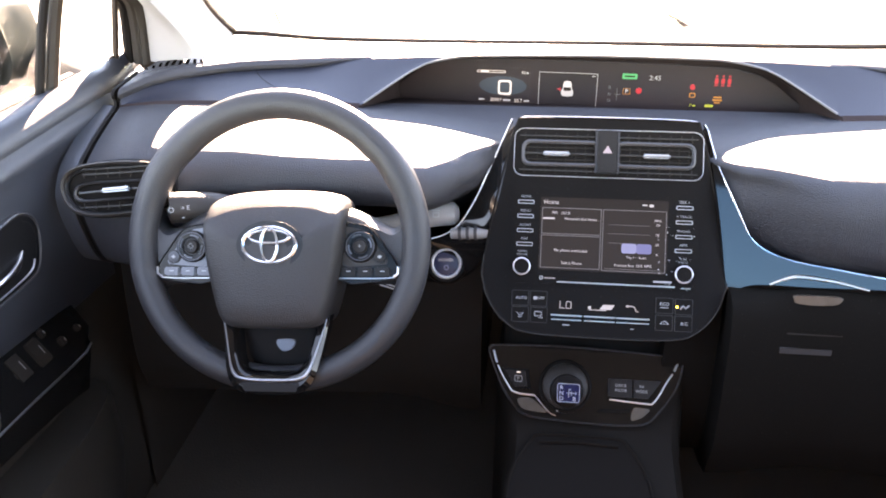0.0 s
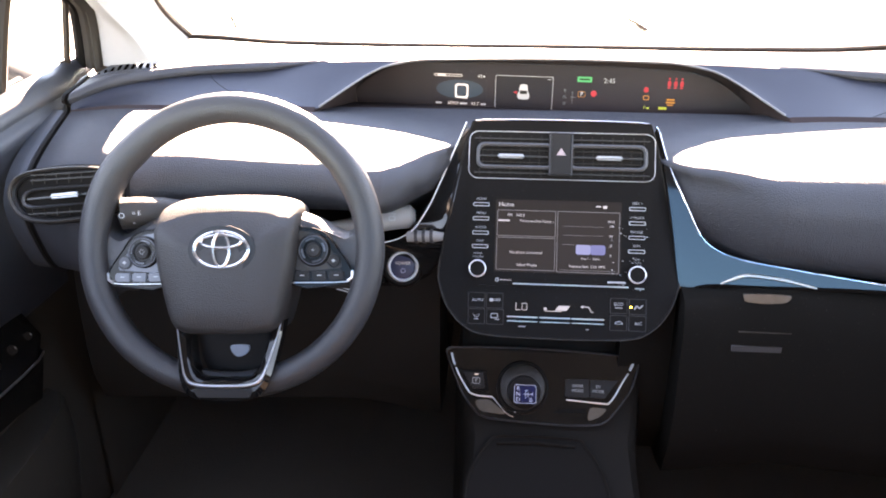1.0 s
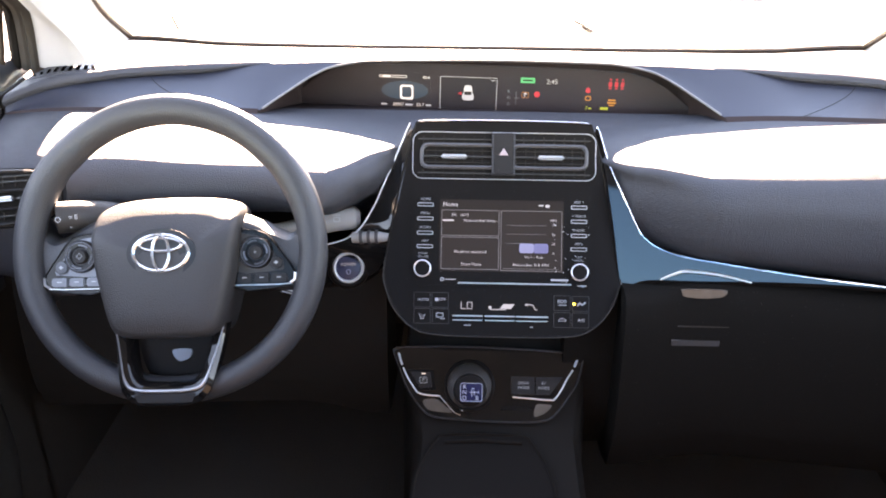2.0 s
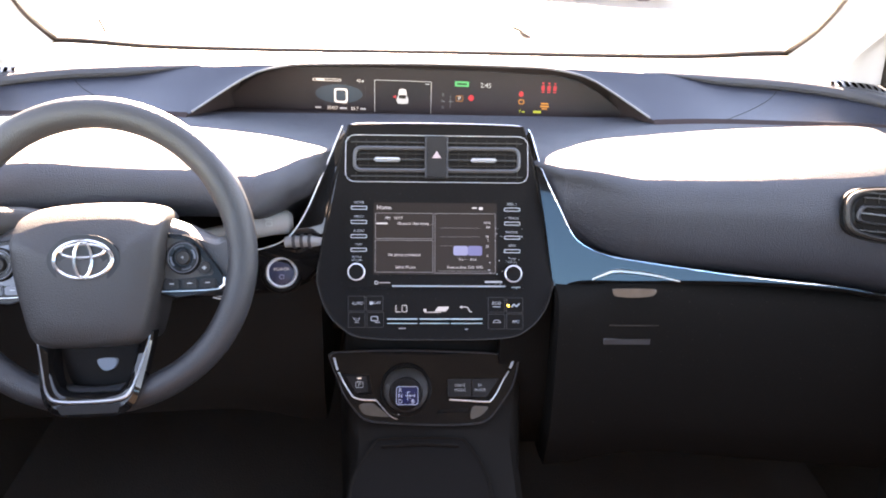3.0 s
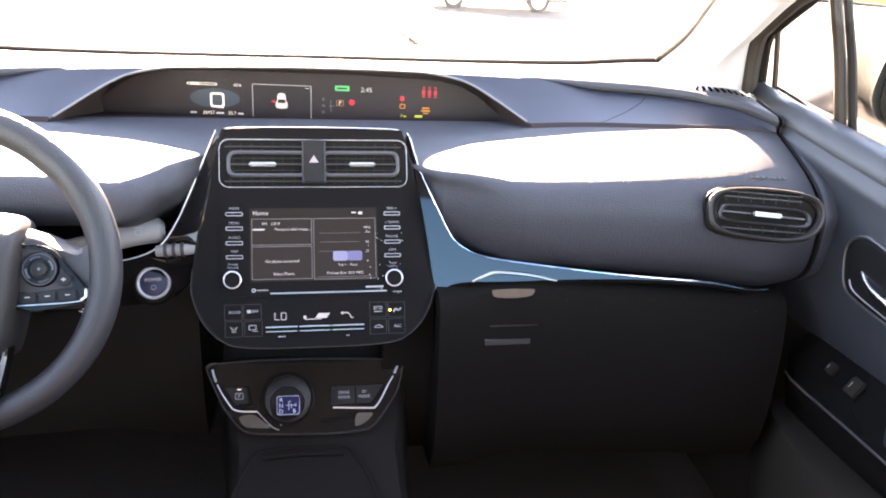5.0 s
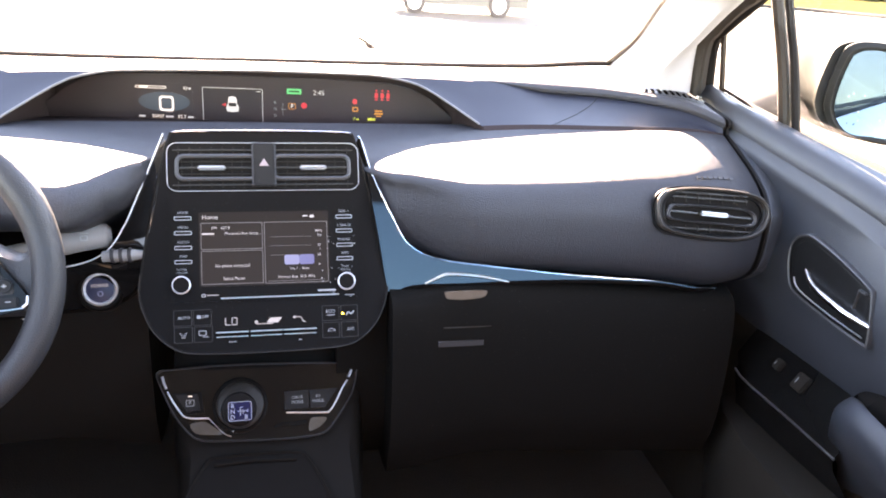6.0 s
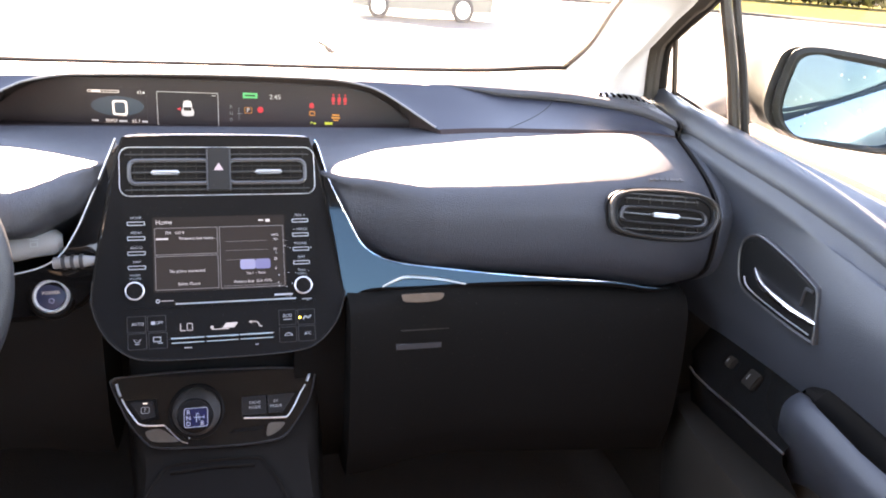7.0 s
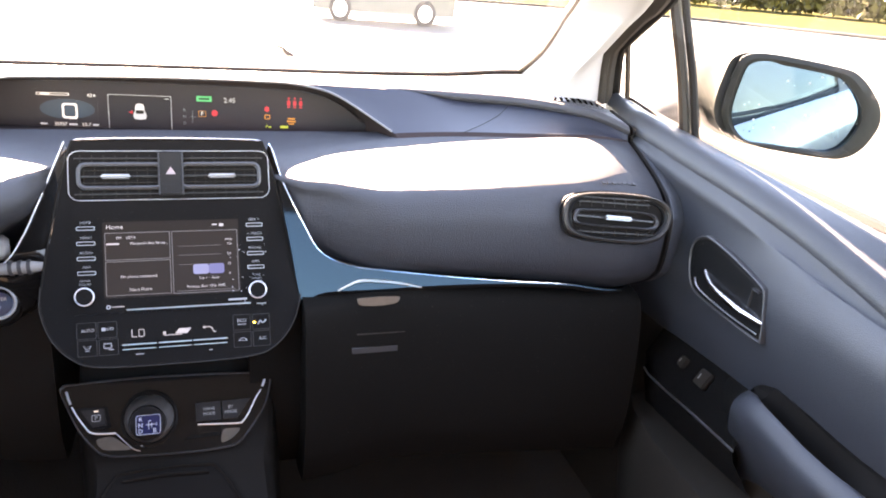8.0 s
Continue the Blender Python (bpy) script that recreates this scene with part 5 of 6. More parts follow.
        part("dial_highlight", bm_tube(arc_, .0011, n=6), M_KEYL if (k + (s > 0)) % 2 else M_KEY, b, "grey arc painting a highlight on the dial")
    sk_ = part("small_key", bm_lathe([(0, 0), (.0070, 0), (.0064, .0030), (0, .0038)], 24, (s * .1182, -.0150, .001)), M_KEY if s < 0 else M_KEYD, b)
    part("key_ring", bm_frame(circle(.0078, n=24, at=(s * .1182, -.0150)), circle(.0068, n=24, at=(s * .1182, -.0150)), .0015, .0032), M_BEZEL, sk_)
    bar(.0048, .0012, s * .1182, -.0150, M_PRINT, sk_, "key_mark", .0049)
    bar(.0012, .0040, s * .1182, -.0150, M_PRINT, sk_, "key_mark", .0049)
    for k, (x0, x1) in enumerate(((.074, .0918), (.0932, .1105), (.1119, .1300))):
        kk_ = part("rocker_key", bm_box((x1 - x0, .0096, .006), (s * (x0 + x1) / 2, -.0315, .001), .0014), M_KEYL if s < 0 else M_KEYD, b, "key painted brighter on the lit left side" if s < 0 else "dark grey key")
        bar(.0050, .0010, s * (x0 + x1) / 2, -.0310, M_PRINT, kk_, "key_mark", .0041)
    # the bay's corner glint, added as a small silver bar
    part("end_glint", bm_tube([(s * .1385, -.0260, .0014), (s * .1380, -.0340, .0018), (s * .1330, -.0375, .0014)], .0016, n=8), M_SILVER, b, "glint on the outer corner, modelled in silver")
    part("chrome_edge", bm_tube([(s * .070, -.0390, .0012), (s * .118, -.0392, .0012), (s * .133, -.0382, .0012)], .0006, n=6), M_SILVER, b)
    return a


spoke(-1)
spoke(1)
pad_line = [(-.077, .046), (-.057, .0565), (-.02, .0605), (.02, .0605), (.057, .0575), (.077, .049), (.0800, .030), (.0770, -.010), (.0690, -.050), (.0600, -.082), (.0500, -.0915), (.03, -.0950), (-.03, -.0950), (-.0500, -.0915), (-.0600, -.082), (-.0690, -.050), (-.0770, -.010), (-.0800, .030)]
po = spline([(*p, 0) for p in pad_line], 3, closed=True)
rings = []
for sc, z in ((1.0, -.045), (1.0, .004), (.985, .016), (.95, .0235), (.88, .0275), (.6, .0300), (.25, .0308)):
    rings.append([(p.x * sc, -.018 + (p.y + .018) * sc, z - (.85 * max(0, p.y * sc - .018) if z > 0 else 0)) for p in po])
bm = bm_loft(rings, closed=True)
bm.verts.ensure_lookup_table()
n_ = len(po)
bm.faces.new([bm.verts[i] for i in range(len(bm.verts) - n_, len(bm.verts))])
hub = part("hub_cover", bm, M_HUB, wheel, "grained dark grey hub cover", angle=60)
BC = (.0020, -.0020)
M_BADGE = material("badge_silver", (0.78, 0.78, 0.79), 0.2, metal=0.9)
em = part("badge", bm_frame(circle(.0315, .0212, 44, BC), circle(.0276, .0175, 44, BC), .0300, .0325, .0012), M_BADGE, wheel, "oval chrome badge")
part("inner_oval", bm_frame(circle(.0105, .0195, 36, BC), circle(.0072, .0168, 36, BC), .0305, .0327, .0008), M_BADGE, em)
part("inner_oval", bm_frame(circle(.0240, .0085, 36, (BC[0], BC[1] + .0088)), circle(.0206, .0054, 36, (BC[0], BC[1] + .0088)), .0303, .0325, .0008), M_BADGE, em)
part("well", bm_prism(circle(.0370, .0262, 44, BC), .0290, .0306), M_BEZEL, em, "dark oval behind the badge")

# lower spoke: a gloss bracket with a silver edge round a dark hollow
vo = [(-.062, -.080), (-.053, -.130), (-.045, -.1540), (-.026, -.1650), (.026, -.1650), (.045, -.1540), (.053, -.130), (.062, -.080)]
vi = [(-.046, -.085), (-.0385, -.121), (-.031, -.1365), (-.017, -.1410), (.017, -.1410), (.031, -.1365), (.0385, -.121), (.046, -.085)]
a_, b_ = spline([(*p, 0) for p in vo], 4), spline([(*p, 0) for p in vi], 4)
rows = [[p + Vector((0, 0, -.016)), p + Vector((0, 0, .002)), p.lerp(q, .3) + Vector((0, 0, .006)), p.lerp(q, .7) + Vector((0, 0, .004)), q + Vector((0, 0, -.004)), q + Vector((0, 0, -.020))] for p, q in zip(a_, b_)]
rows = [[v + Vector((0, 0, .019 * smooth_step(-.080, -.158, v.y))) for v in r] for r in rows]
ls = part("lower_spoke", bm_loft(rows), M_PIANO, wheel, "gloss black lower spoke with a silver edge")
edge_ = spline([(-.0590, -.084, 0), (-.0500, -.118, 0), (-.0425, -.1400, 0), (-.031, -.1478, 0), (0, -.1495, 0), (.031, -.1478, 0), (.0425, -.1400, 0), (.0500, -.118, 0), (.0590, -.084, 0)], 5)
part("silver_edge", bm_tube([p + Vector((0, 0, .0060 + .019 * smooth_step(-.080, -.158, p.y))) for p in edge_], [.0009 + .0013 * smooth_step(-.125, -.148, p.y) for p in edge_], n=8), M_DULL, ls)
part("hollow", bm_prism([(p.x, p.y) for p in b_], -.026, -.018), M_SATIN, ls)
# small plate whose pale blue paints the reflection in the hollow
part("lens", bm_prism([(p.x, p.y) for p in spline([(-.004, -.1100, 0), (.016, -.1100, 0), (.014, -.1190, 0), (.004, -.1230, 0), (-.003, -.1180, 0)], 3, closed=True)], -.019, -.015, .0006), M_LENS, ls, "cap with its blue-grey reflection painted on")
part("gloss_band", bm_prism([(-.036, -.1520), (.036, -.1520), (.028, -.1620), (-.028, -.1620)], .020, .0250, .001), M_BEZEL, ls)

# column behind the wheel
col = thing("steering_column", WHEEL, "black steering column shroud", "steering column")
part("shroud", bm_loft([[(x * w, y * h - .006, z) for x, y in circle(1, 1, 28)] for w, h, z in ((.055, .040, -.040), (.060, .048, -.060), (.064, .052, -.10), (.066, .056, -.20))], closed=True, caps=True), M_BLACK, col)

# stalks on both sides of the column
st = thing("wiper_stalk", Matrix.Translation((-.23, .015, .83)), "wiper stalk with white symbols, its dark grey lightened to look daylit", "stalk", "column stalks")
sk = spline([(-.300, -.010, .816), (-.255, .004, .818), (-.235, .010, .821), (-.215, .015, .8235), (-.197, .019, .8245)], 4)
part("arm", bm_tube(sk, [.007 + .0085 * min(1, i / 8) for i in range(len(sk))], n=14), M_STALK, st, world=True)
part("end_cap", bm_tube([(-.1975, .0188, .8245), (-.189, .020, .8247), (-.1835, .0212, .8247)], [.0155, .0150, .0095], n=16), M_STALK, st, world=True)
stp = Matrix.Translation((-.2105, -.0006, .8300)) @ pose(0, 0, 0, 70, 0, 6)
part("symbol", moved(merge(bm_frame(rrect(.0085, .0065, .001, 2), rrect(.0062, .0042, .0006, 2), 0, .0006), bm_box((.0100, .0014, .0006), (0, .0056, .0003))), stp), M_PRINT, st, "white wiper symbol", world=True)
st2 = thing("wiper_stalk", Matrix.Translation((-.17, .0, .81)), "short grey knurled lever below the wiper stalk", "stalk")
part("arm", bm_tube([(-.190, -.008, .8085), (-.165, -.011, .8110), (-.142, -.014, .8130)], [.0070, .0075, .0065], n=12), M_STALK, st2, world=True)
for k in range(3):
    part("rib", bm_tube([(-.180 + k * .010, -.0093 - k * .0012, .8095 + k * .0010), (-.176 + k * .010, -.0097 - k * .0012, .8099 + k * .0010)], .0090, n=14), M_VGREY, st2, world=True)
st3 = thing("light_stalk", Matrix.Translation((-.489, -.104, .869)), "dark grey light switch stalk with white symbols", "stalk", "column stalks")
sk = spline([(-.409, -.050, .849), (-.434, -.072, .857), (-.459, -.091, .865), (-.487, -.105, .870), (-.508, -.115, .8715)], 4)
part("arm", bm_tube(sk, [.010 + .0080 * min(1, i / 9) for i in range(len(sk))], n=16), M_DARK, st3, world=True)
stp = Matrix.Translation((-.490, -.1312, .8742)) @ pose(0, 0, 0, 72, 0, 14)
part("symbol", moved(bm_text("O", .009, (-.008, .002, 0)), stp), M_PRINT, st3, world=True)
part("symbol", moved(bm_text("= E", .007, (.008, .004, 0)), stp), M_PRINT, st3, world=True)
part("symbol", moved(bm_text("-", .010, (.005, -.006, 0)), stp), M_PRINT, st3, world=True)
# label on the knee panel seen through the wheel
single("column_label", moved(merge(*[bm_box((.030 - .004 * (k % 2), .0016, .0004), (0, -.0034 * k, 0)) for k in range(5)]), plane((-.262, -.030, .752), 30, -14)), M_PRINT, "small white printed bars on the column side", "label")


# ---- side vents ----
VENT_OUT = [(-.0735, -.001), (-.0715, .0165), (-.0580, .0265), (-.0340, .0300), (.0060, .0295), (.0440, .0250), (.0640, .0170), (.0725, .0030), (.0685, -.0140), (.0560, -.0270), (.0350, -.0325), (.0040, -.0325), (-.0430, -.0270), (-.0675, -.0180)]
VENT_IN = [(-.0630, -.001), (-.0575, .0090), (-.0420, .0100), (.0050, .0080), (.0450, .0040), (.0560, -.0055), (.0490, -.0170), (.0050, -.0150), (-.0460, -.0110), (-.0600, -.0080)]


def side_vent(s):
    m = plane((s * .5520, -.094, .8820), 22, 0, -s * 6) if s > 0 else plane((s * .5800, -.094, .8870), 22, 0, -s * 6) @ Matrix.Diagonal((.88, 1, 1, 1))
    v = thing("side_air_vent", m, "rounded dark side air vent with a silver slider", "air vent", "side air vents")
    oo = [(p.x, p.y) for p in spline([(s * x, y, 0) for x, y in VENT_OUT], 4, closed=True)]
    ii = [(p.x, p.y) for p in spline([(s * x, y, 0) for x, y in VENT_IN], 4, closed=True)]
    def scaled(line, f, g, c=(0, -.001)):
        return [(c[0] + (x - c[0]) * f, c[1] + (y - c[1]) * g) for x, y in line]
    ci = (-.004 * s, -.003)
    part("moat", bm_frame(scaled(oo, 1.07, 1.10), scaled(oo, 1.0, 1.0), -.014, .0005, -.001), M_BEZEL, v, "dark recess round the vent")
    part("bezel", bm_frame(scaled(oo, 1.03, 1.05), scaled(oo, .955, .93), -.010, .0065, .0022), M_DARK, v, "dark grey bezel")
    part("inner_wall", bm_frame(scaled(oo, .955, .93), scaled(oo, .88, .82), -.004, .0040, -.002), M_BEZEL, v, "black wall inside the bezel")
    part("well", bm_prism(scaled(oo, .93, .90), -.006, .0005), M_WELL, v)
    part("inner_frame", bm_frame(scaled(ii, 1.0, 1.0, ci), scaled(ii, .925, .80, ci), .001, .0060, .0016), M_VGREY, v, "grey inner frame")
    part("slat", moved(bm_box((.108, .0018, .007), (0, 0, 0), .0006), Matrix.Translation((ci[0], -.0025, .0015)) @ pose(0, 0, 0, 0, 0, -s * 4.5)), M_VGREY, v)
    for y in (.0175, .0235, -.0215):
        part("slat", moved(bm_box((.100 if y > 0 else .108, .0014, .006), (0, 0, 0), .0005), Matrix.Translation((ci[0], y, .0010)) @ pose(0, 0, 0, 0, 0, -s * 3)), M_DARK, v)
    for k in range(7):
        x = ci[0] - .048 + k * .016
        part("fin", bm_box((.0014, .013, .003), (x, .0185 - .03 * s * x, .0004), .0003), M_BLACK, v)
        part("fin", bm_box((.0012, .009, .003), (x, -.0215 - .03 * s * x, .0008), .0003), M_BLACK, v)
    part("slider", moved(bm_box((.038, .0052, .010), (0, 0, 0), .0022, 3), Matrix.Translation((-.002 * s, -.0025, .0075)) @ pose(0, 0, 0, 0, 0, -s * 4.5)), M_DULL, v, "small silver slider")


side_vent(1)
side_vent(-1)


# ---- speaker grilles on the dash corners ----
def shelf_point(x, y, up=0.0):
    """A point on the dash shelf at that x and y."""
    line = dash_profile(x)[0]
    for a, b in zip(line, line[1:]):
        if b.y <= y <= a.y:
            return a.lerp(b, (a.y - y) / (a.y - b.y)) + Vector((0, 0, up))
    return line[4] + Vector((0, 0, up))


def grille(s):
    g = thing("speaker_grille", Matrix.Translation(shelf_point(s * .598, .130)), "slotted black tweeter grille in the dash corner", "speaker grille", "dash grilles")
    n = 9
    for k in range(n):
        t = k / (n - 1)
        x, y = .562 + .070 * t, .1515 - .026 * t
        w, d = .0025 - .0006 * t, .0125 * math.sin(math.pi * (.17 + .72 * t))
        q = [(x - w + .003, y + d), (x + w + .003, y + d), (x + w - .003, y - d), (x - w - .003, y - d)]
        # no real openings: raised strips carry the slots' shade in near-black
        lo, hi = [shelf_point(s * a, b, .0004) for a, b in q], [shelf_point(s * a, b, .0022) for a, b in q]
        part("slot", bm_loft([lo, hi], closed=True, caps=True), M_VOID, g, "raised strip painted as a slot's dark opening", world=True)
    rim = spline([(.550, .152, 0), (.556, .161, 0), (.600, .153, 0), (.634, .134, 0), (.640, .122, 0), (.630, .112, 0), (.596, .118, 0), (.562, .142, 0)], 4, closed=True)
    mid = Vector((.597, .137, 0))
    rings = [[shelf_point(s * q.x, q.y, h) for q in (mid.lerp(p, f) for p in rim)] for f, h in ((1.06, -.002), (1.05, .0003), (1.0, .0012), (.8, .0015), (.6, .0015), (.4, .0015), (.2, .0015))]
    part("plate", bm_loft(rings, closed=True, caps=True), M_PAD, g, "charcoal plate round the slots", world=True)


grille(1)
grille(-1)


# ---- doors ----
DOOR_Y = [round(float(v), 4) for v in np.linspace(.24, -.48, 37)] + [-.58, -.70, -1.0, -1.15]
CREASE = [(-1.2, .705, .860), (-.70, .705, .862), (-.45, .703, .866), (-.336, .700, .890), (-.258, .695, .909), (-.152, .682, .930), (-.040, .668, .947), (.02, .660, .957), (.076, .652, .965), (.13, .657, .966), (.17, .668, .970), (.25, .680, .975)]
GLASSB = [(-1.2, .768, .945), (-.70, .768, .937), (-.40, .768, .932), (-.18, .768, .938), (.07, .760, .953), (.25, .738, .974)]


def door(s):
    m = Matrix.Translation((s * .72, -.4, .5))
    d = thing("door_1" if s > 0 else "door_2", m, "closed front door with charcoal trim, chrome handle and armrest", "door", kind="structure")
    top, face = [], []
    for y in DOOR_Y:
        cx, cz = smooth_table(CREASE, y)
        gx, gz = smooth_table(GLASSB, y)
        top.append([Vector((s * x, y, z)) for x, z in ((gx, gz - .02), (gx, gz), (gx - .012, gz + .003), (cx * .5 + gx * .5 + .006, (cz + .020 + gz) / 2 + .005), (cx + .024, cz + .020), (cx + .014, cz + .016), (cx + .005, cz + .002), (cx + .003, cz - .004), (cx + .004, cz - .009))])
        face.append(spline([Vector((s * x, y, z)) for x, z in ((cx + .009, cz + .001), (cx + .006, cz - .010), (cx - .004, cz - .026), (cx * .5 + .338, cz * .4 + .535 - .02), (.671, .835), (.668, .80), (.672, .76), (.684, .715), (.698, .66), (.698, .55), (.69, .40), (.69, .28))], 3))
    cut = 23
    part("top_ledge", bm_loft(top), M_DOOR, d, "smooth charcoal upper ledge", world=True)
    part("trim_panel", bm_loft([f[:cut + 1] for f in face]), M_DOOR, d, "charcoal inner door panel", world=True)
    part("lower_trim", bm_loft([f[cut:] for f in face]), M_LOWER, d, "black lower door panel", world=True)
    part("weatherstrip", bm_loft([[Vector((s * (smooth_table(GLASSB, y)[0] + dx_), y, smooth_table(GLASSB, y)[1] + dz_)) for y in DOOR_Y] for dx_, dz_ in ((-.016, .002), (-.014, .008), (-.006, .010), (-.002, .003))]), M_RUBBER, d, world=True)
    # inner handle in a shallow cup
    hm = Matrix(((0, .1 * s, -s, s * .5885), (-1, 0, 0, 0), (0, 1, 0, 0), (0, 0, 0, 1)))
    cup = [(.1069, .8378), (.1115, .8519), (.1252, .8605), (.1426, .8632), (.1940, .8560), (.2440, .8445), (.2550, .8377), (.2640, .8130), (.2716, .7870), (.2650, .7815), (.2050, .7825), (.1434, .7869), (.1249, .7953), (.1130, .8154)]
    co = [(p.x, p.y) for p in spline([(*p, 0) for p in cup], 4, closed=True)]
    def shrunk(f, g):
        return [(.190 + (x - .190) * f, .823 + (y - .823) * g) for x, y in co]
    h = part("handle_cup", moved(bm_frame(shrunk(1.03, 1.05), shrunk(.985, .96), -.006, .0052, .0012), hm), M_VGREY, d, "thin light-catching cup edge", world=True)
    part("cup_wall", moved(bm_frame(shrunk(.985, .96), shrunk(.90, .84), -.002, .0048, -.0006), hm), M_BEZEL, h, world=True)
    part("cup_floor", moved(bm_prism(shrunk(.95, .92), -.004, .0044), hm), M_BEZEL, h, "black cup floor", world=True)
    hp = spline([(.1440, .8210, .003), (.1640, .8140, .009), (.1840, .8100, .0115), (.2257, .8060, .0115), (.2480, .8045, .008), (.2680, .8035, .004)], 4)
    part("handle", moved(bm_tube(hp, [.0022 + .0020 * math.sin(math.pi * (.1 + .8 * i / (len(hp) - 1))) for i in range(len(hp))], n=10), hm), M_CHROME, h, "chrome pull handle", world=True)
    part("lower_edge", moved(bm_tube(spline([(.1300, .8050, .005), (.1450, .7945, .0055), (.2050, .7890, .0055), (.2640, .7880, .005)], 4), .0011, n=6), hm), M_SILVER, h, "fine silver edge in the cup", world=True)
    part("lock_lever", moved(merge(bm_box((.0022, .024, .004), (.238, .8245, .0056), .0008), bm_box((.014, .0028, .005), (.244, .8365, .0060), .001)), hm), M_VGREY, h, "small grey lock lever", world=True)
    # armrest with the switch panel
    rows = []
    dz_ = .018 if s < 0 else 0.0
    for y, x_in, z in ((-.045, .676, .622), (-.075, .664, .628), (-.12, .658, .633), (-.20, .654, .640), (-.29, .650, .645)):
        z += dz_
        rows.append([Vector((s * a, y, b)) for a, b in ((.705, z + .075), (.694, z + .062), (.670, z + .024), (x_in, z + .003), (x_in - .004, z - .004), (x_in, z - .02), (.69, z - .08))])
    ar = part("switch_panel", bm_loft(rows), M_SWITCH, d, "gloss black sloping switch panel", world=True)
    part("silver_line", bm_tube([r[4] + Vector((0, -.001, .001)) for r in rows], .0016, n=8), M_DULL, ar, world=True)
    if s > 0:
        sw = (((.676, -.128, .672), (.016, .016)), ((.674, -.178, .674), (.024, .024)))
    else:
        sw = (((.672, -.070, .674), (.010, .010)), ((.684, -.126, .696), (.012, .012)), ((.670, -.108, .676), (.012, .012)), ((.676, -.150, .684), (.036, .026)), ((.676, -.190, .686), (.036, .026)))
    for (x, y, z), (a, b) in sw:
        sm = Matrix.Translation((s * x, y, z + .001)) @ pose(0, 0, 0, -2, -s * 56)
        k_ = part("switch", moved(bm_box((a, b, .008), (0, 0, 0), .002), sm), M_BLACK, ar, "dark grey window switch", world=True)
        part("mark", moved(bm_box((a * .35, .0012, .0004), (0, b * .2, .0042)), sm), M_PRINT, k_, world=True)
    ridge, cupr = [], []
    for y, x_in, z, f in ((-.262, .654, .690, 0), (-.276, .640, .712, 0), (-.30, .630, .722, .15), (-.325, .626, .724, .8), (-.36, .624, .722, 1), (-.40, .622, .718, 1), (-.43, .622, .715, .6), (-.47, .622, .714, .1), (-.60, .624, .712, 0), (-1.0, .63, .71, 0)):
        top = .026 - .006 * f
        ridge.append(spline([Vector((s * a, y, b)) for a, b in ((x_in + top, z + .002 - .012 * f), (x_in + top - .006, z + .006), (x_in + .006, z - .002), (x_in, z - .016), (x_in + .006, z - .045), (x_in + .030, z - .085), (.69, z - .13))], 3))
        cupr.append([Vector((s * a, y, b)) for a, b in ((.700, z + .010), (.676, z + .012 - .004 * f), (.668, z + .010 - .045 * f), ((x_in + top + .668) / 2, z + .008 - .075 * f), (x_in + top + .004, z + .006 - .055 * f), (x_in + top, z + .002 - .012 * f))])
    part("armrest", bm_loft(ridge), M_DOOR, d, "padded charcoal armrest", world=True)
    part("pull_cup", bm_loft(cupr), M_WELL, d, "pull cup behind the armrest, its shade painted black", world=True)
    # lower map pocket
    rows = []
    for y, x_in in ((-.02, .675), (-.06, .655), (-.14, .640), (-.30, .632), (-.60, .63), (-1.0, .64)):
        rows.append(spline([Vector((s * a, y, b)) for a, b in ((.70, .560), (x_in + .01, .555), (x_in, .545), (x_in - .004, .45), (x_in + .02, .30))], 3))
    part("map_pocket", bm_loft(rows), M_LOWER, d, world=True)
    if s < 0:
        d.matrix_basis = Matrix.Translation((-.017, 0, 0)) @ m
    return d


door(1)
door(-1)


# ---- outside mirrors ----
M_SHELL = material("mirror_housing_plastic", (0.017, 0.0175, 0.0155), 0.5, spec=0.15)

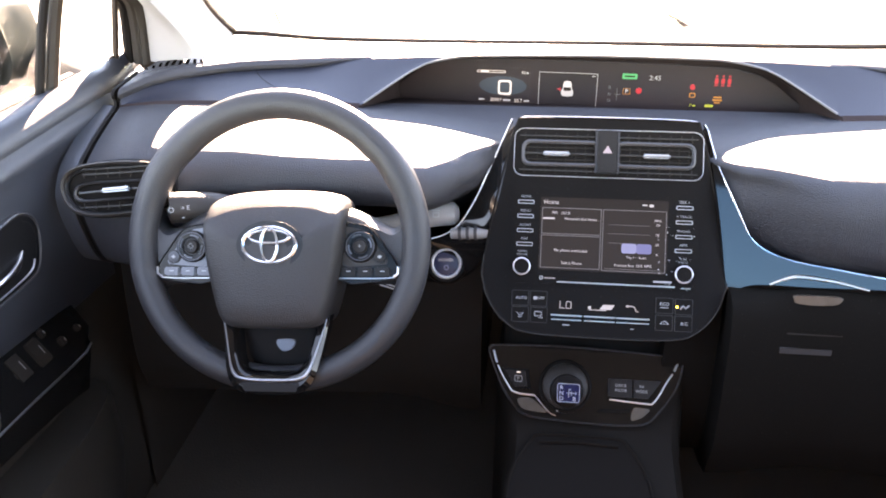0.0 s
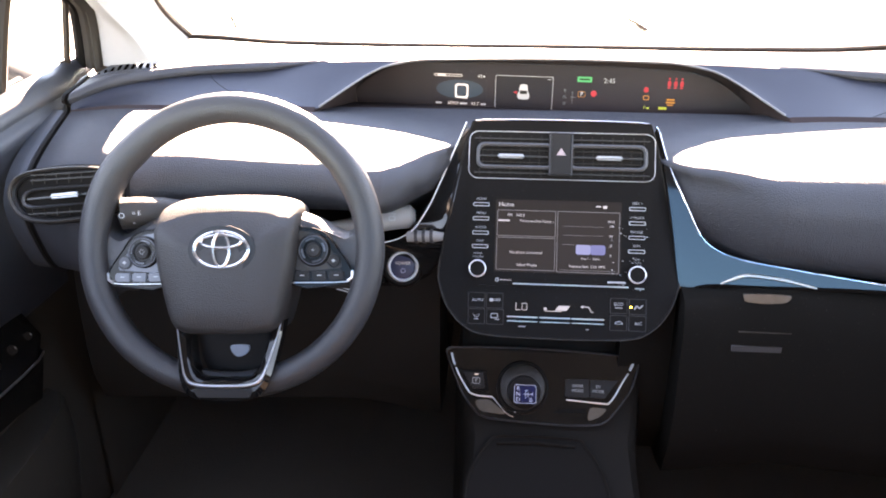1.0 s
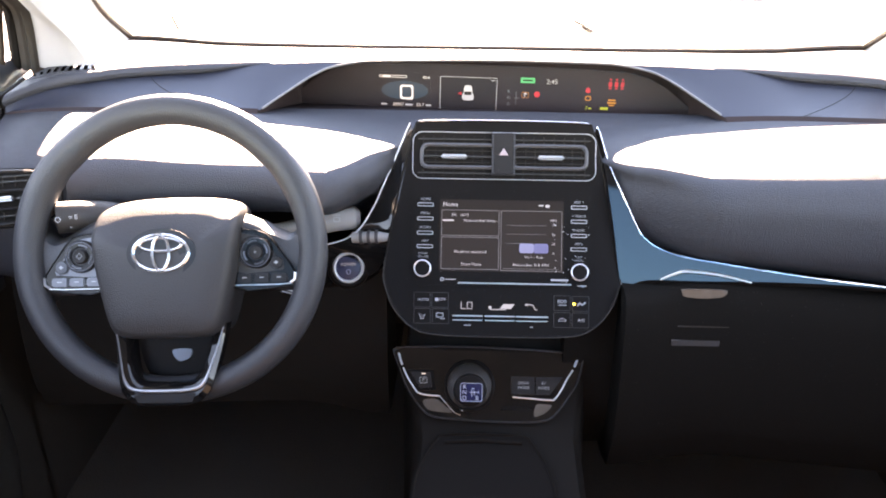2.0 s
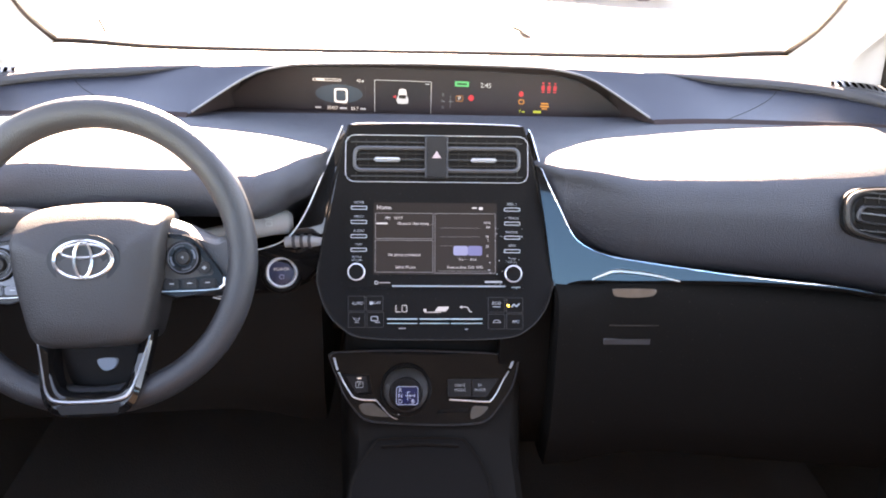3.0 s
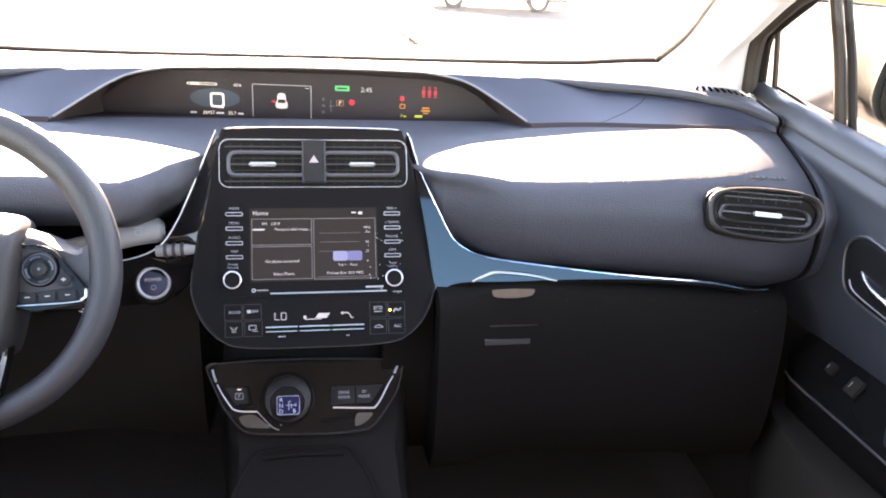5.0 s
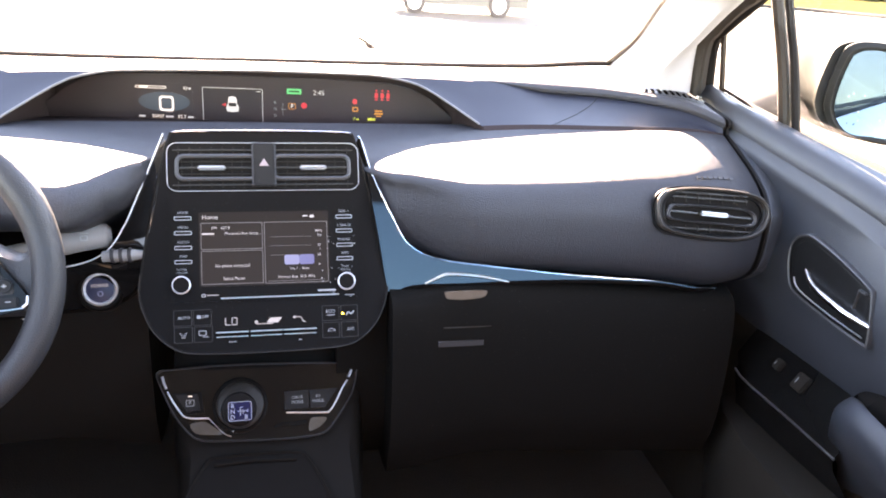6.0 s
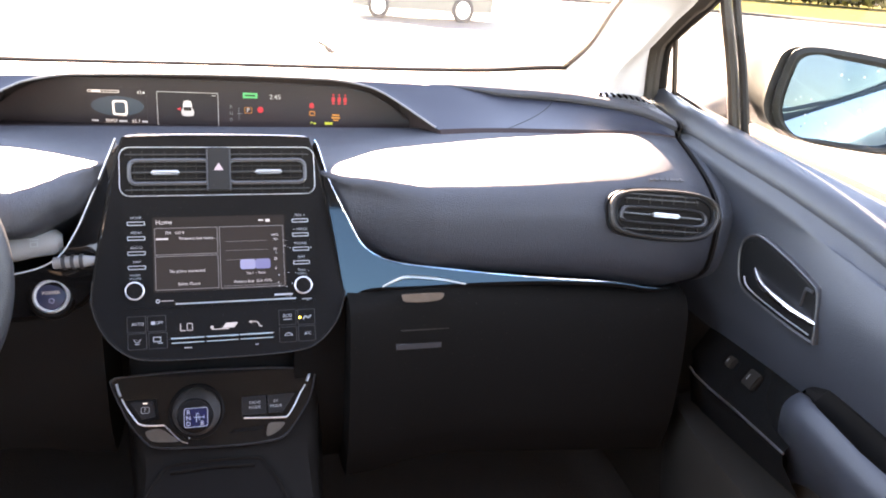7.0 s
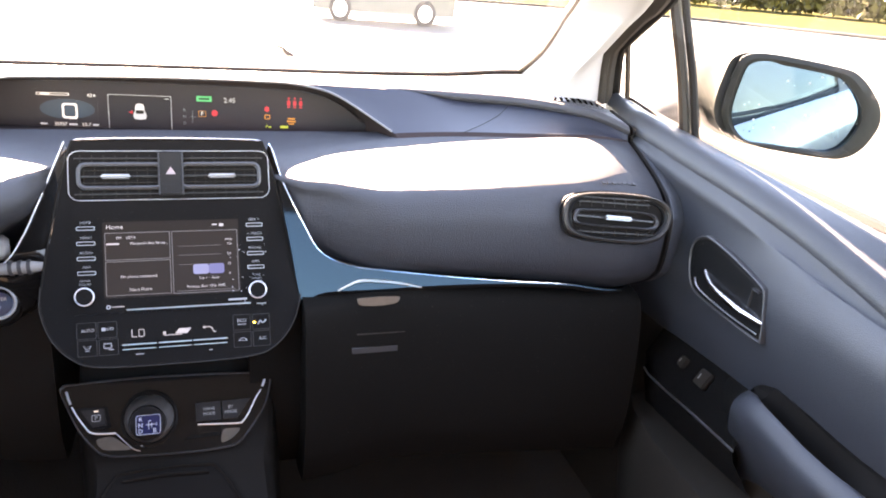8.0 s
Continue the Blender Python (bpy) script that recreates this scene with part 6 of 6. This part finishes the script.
def mirror(s):
    m = Matrix.Translation((s * .920, .05, 1.006)) @ pose(0, 0, 0, 90, 0, -s * 34) @ Matrix.Diagonal((0.90, 1.02, 1, 1))
    w = thing("side_mirror", m, "grey-beige outside mirror with water drops on its glass", "side mirror", "side mirrors")
    o = [(-.128 * s, -.020), (-.120 * s, .045), (-.105 * s, .066), (-.06 * s, .0705), (.05 * s, .062), (.085 * s, .053), (.118 * s, .026), (.132 * s, .004), (.133 * s, -.018), (.118 * s, -.048), (.092 * s, -.066), (.05 * s, -.070), (-.06 * s, -.066), (-.102 * s, -.056)]
    line = spline([(*p, 0) for p in o], 4, closed=True)
    rings = []
    for sc, z in ((.90, .004), (1.0, .006), (1.03, -.006), (1.02, -.03), (.97, -.07), (.86, -.105), (.66, -.13), (.35, -.143)):
        rings.append([(p.x * sc - s * (1.0 * min(.055, max(0, -z - .008))), p.y * sc, z) for p in line])
    part("housing", bm_loft(rings, closed=True, caps=True), M_SHELL, w)
    fit_ = lambda p, x0, x1, y0, y1: (s * (x0 + (s * p.x + .128) / .262 * (x1 - x0)), y0 + (p.y + .070) / .1405 * (y1 - y0))
    part("bezel", bm_frame([fit_(p, -.114, .137, -.0715, .0725) for p in line], [fit_(p, -.095, .108, -.0625, .0590) for p in line], .0, .016, .004), M_SHELL, w, "grey plastic rim")
    turn = Matrix.Translation((0, 0, .0065)) @ Matrix.Rotation(s * radians(5), 4, "Y")
    part("glass", moved(bm_prism([fit_(p, -.099, .112, -.0650, .0620) for p in line], .002, .0068), turn), M_MIRROR, w, "mirror glass with drops, the sky's blue put into its colour")
    rng = random.Random(7)
    for k in range(34):
        x, y = s * rng.uniform(-.085, .098), rng.uniform(-.050, .048)
        r = rng.uniform(.0008, .0020)
        part("water_drop", moved(bm_lathe([(r, 0), (r * .8, r * .4), (r * .1, r * .6)], 8, (x, y, .0068)), turn), M_GLASS if k % 2 else M_PRINT, w)
    arm = []
    for x, y, z, hh, dd in ((.742, .175, .955, .018, .040), (.785, .185, .960, .026, .042), (.830, .195, .970, .036, .045), (.880, .205, .980, .044, .045)):
        arm.append([(s * x + 0.0, y + dd * math.cos(a), z + hh * math.sin(a)) for a in (2 * math.pi * k / 20 for k in range(20))])
    part("arm", bm_loft(arm, closed=True, caps=True), M_SHELL, w, "grey-beige mirror arm joined to the door", world=True)


mirror(1)
mirror(-1)

# glovebox latch and tray above it
gl = thing("glovebox_latch", Matrix.Translation((.236, -.088, .713)), "grey rectangular glovebox latch under a fine line", "latch")
part("paddle", bm_box((.064, .010, .013), (.2365, -.0885, .7125), .003, 3), M_VGREY, gl, world=True)
part("line", bm_box((.062, .004, .0016), (.2440, -.0890, .7340), .0005), M_DARK, gl, world=True)
tl = thing("dash_tray", Matrix.Translation((.24, -.075, .785)), "small pocket under the gloss trim, its arc highlight modelled as a pale edge", "pocket")
# cream highlight along the arch, built as a tapering warm silver bar
part("edge", bm_tube([v + Vector((0, -.0012, .0006)) for v in spline([(.1934, -.0584, .7810), (.2077, -.0610, .7894), (.2220, -.0640, .7953), (.2511, -.0715, .7960), (.2722, -.0765, .7940), (.2952, -.0815, .7901)], 4)], [.0012 + .0014 * math.sin(math.pi * i / 20) for i in range(21)], n=8), M_TOGGLE, tl, world=True)
part("lens", moved(bm_prism([(p.x, p.y) for p in spline([(-.026, .002, 0), (-.022, .005, 0), (.022, .005, 0), (.027, .001, 0), (.018, -.005, 0), (-.020, -.005, 0)], 3, closed=True)], 0, .003, .001), plane((.238, -.089, .779), 10)), M_BRONZE, tl, world=True)
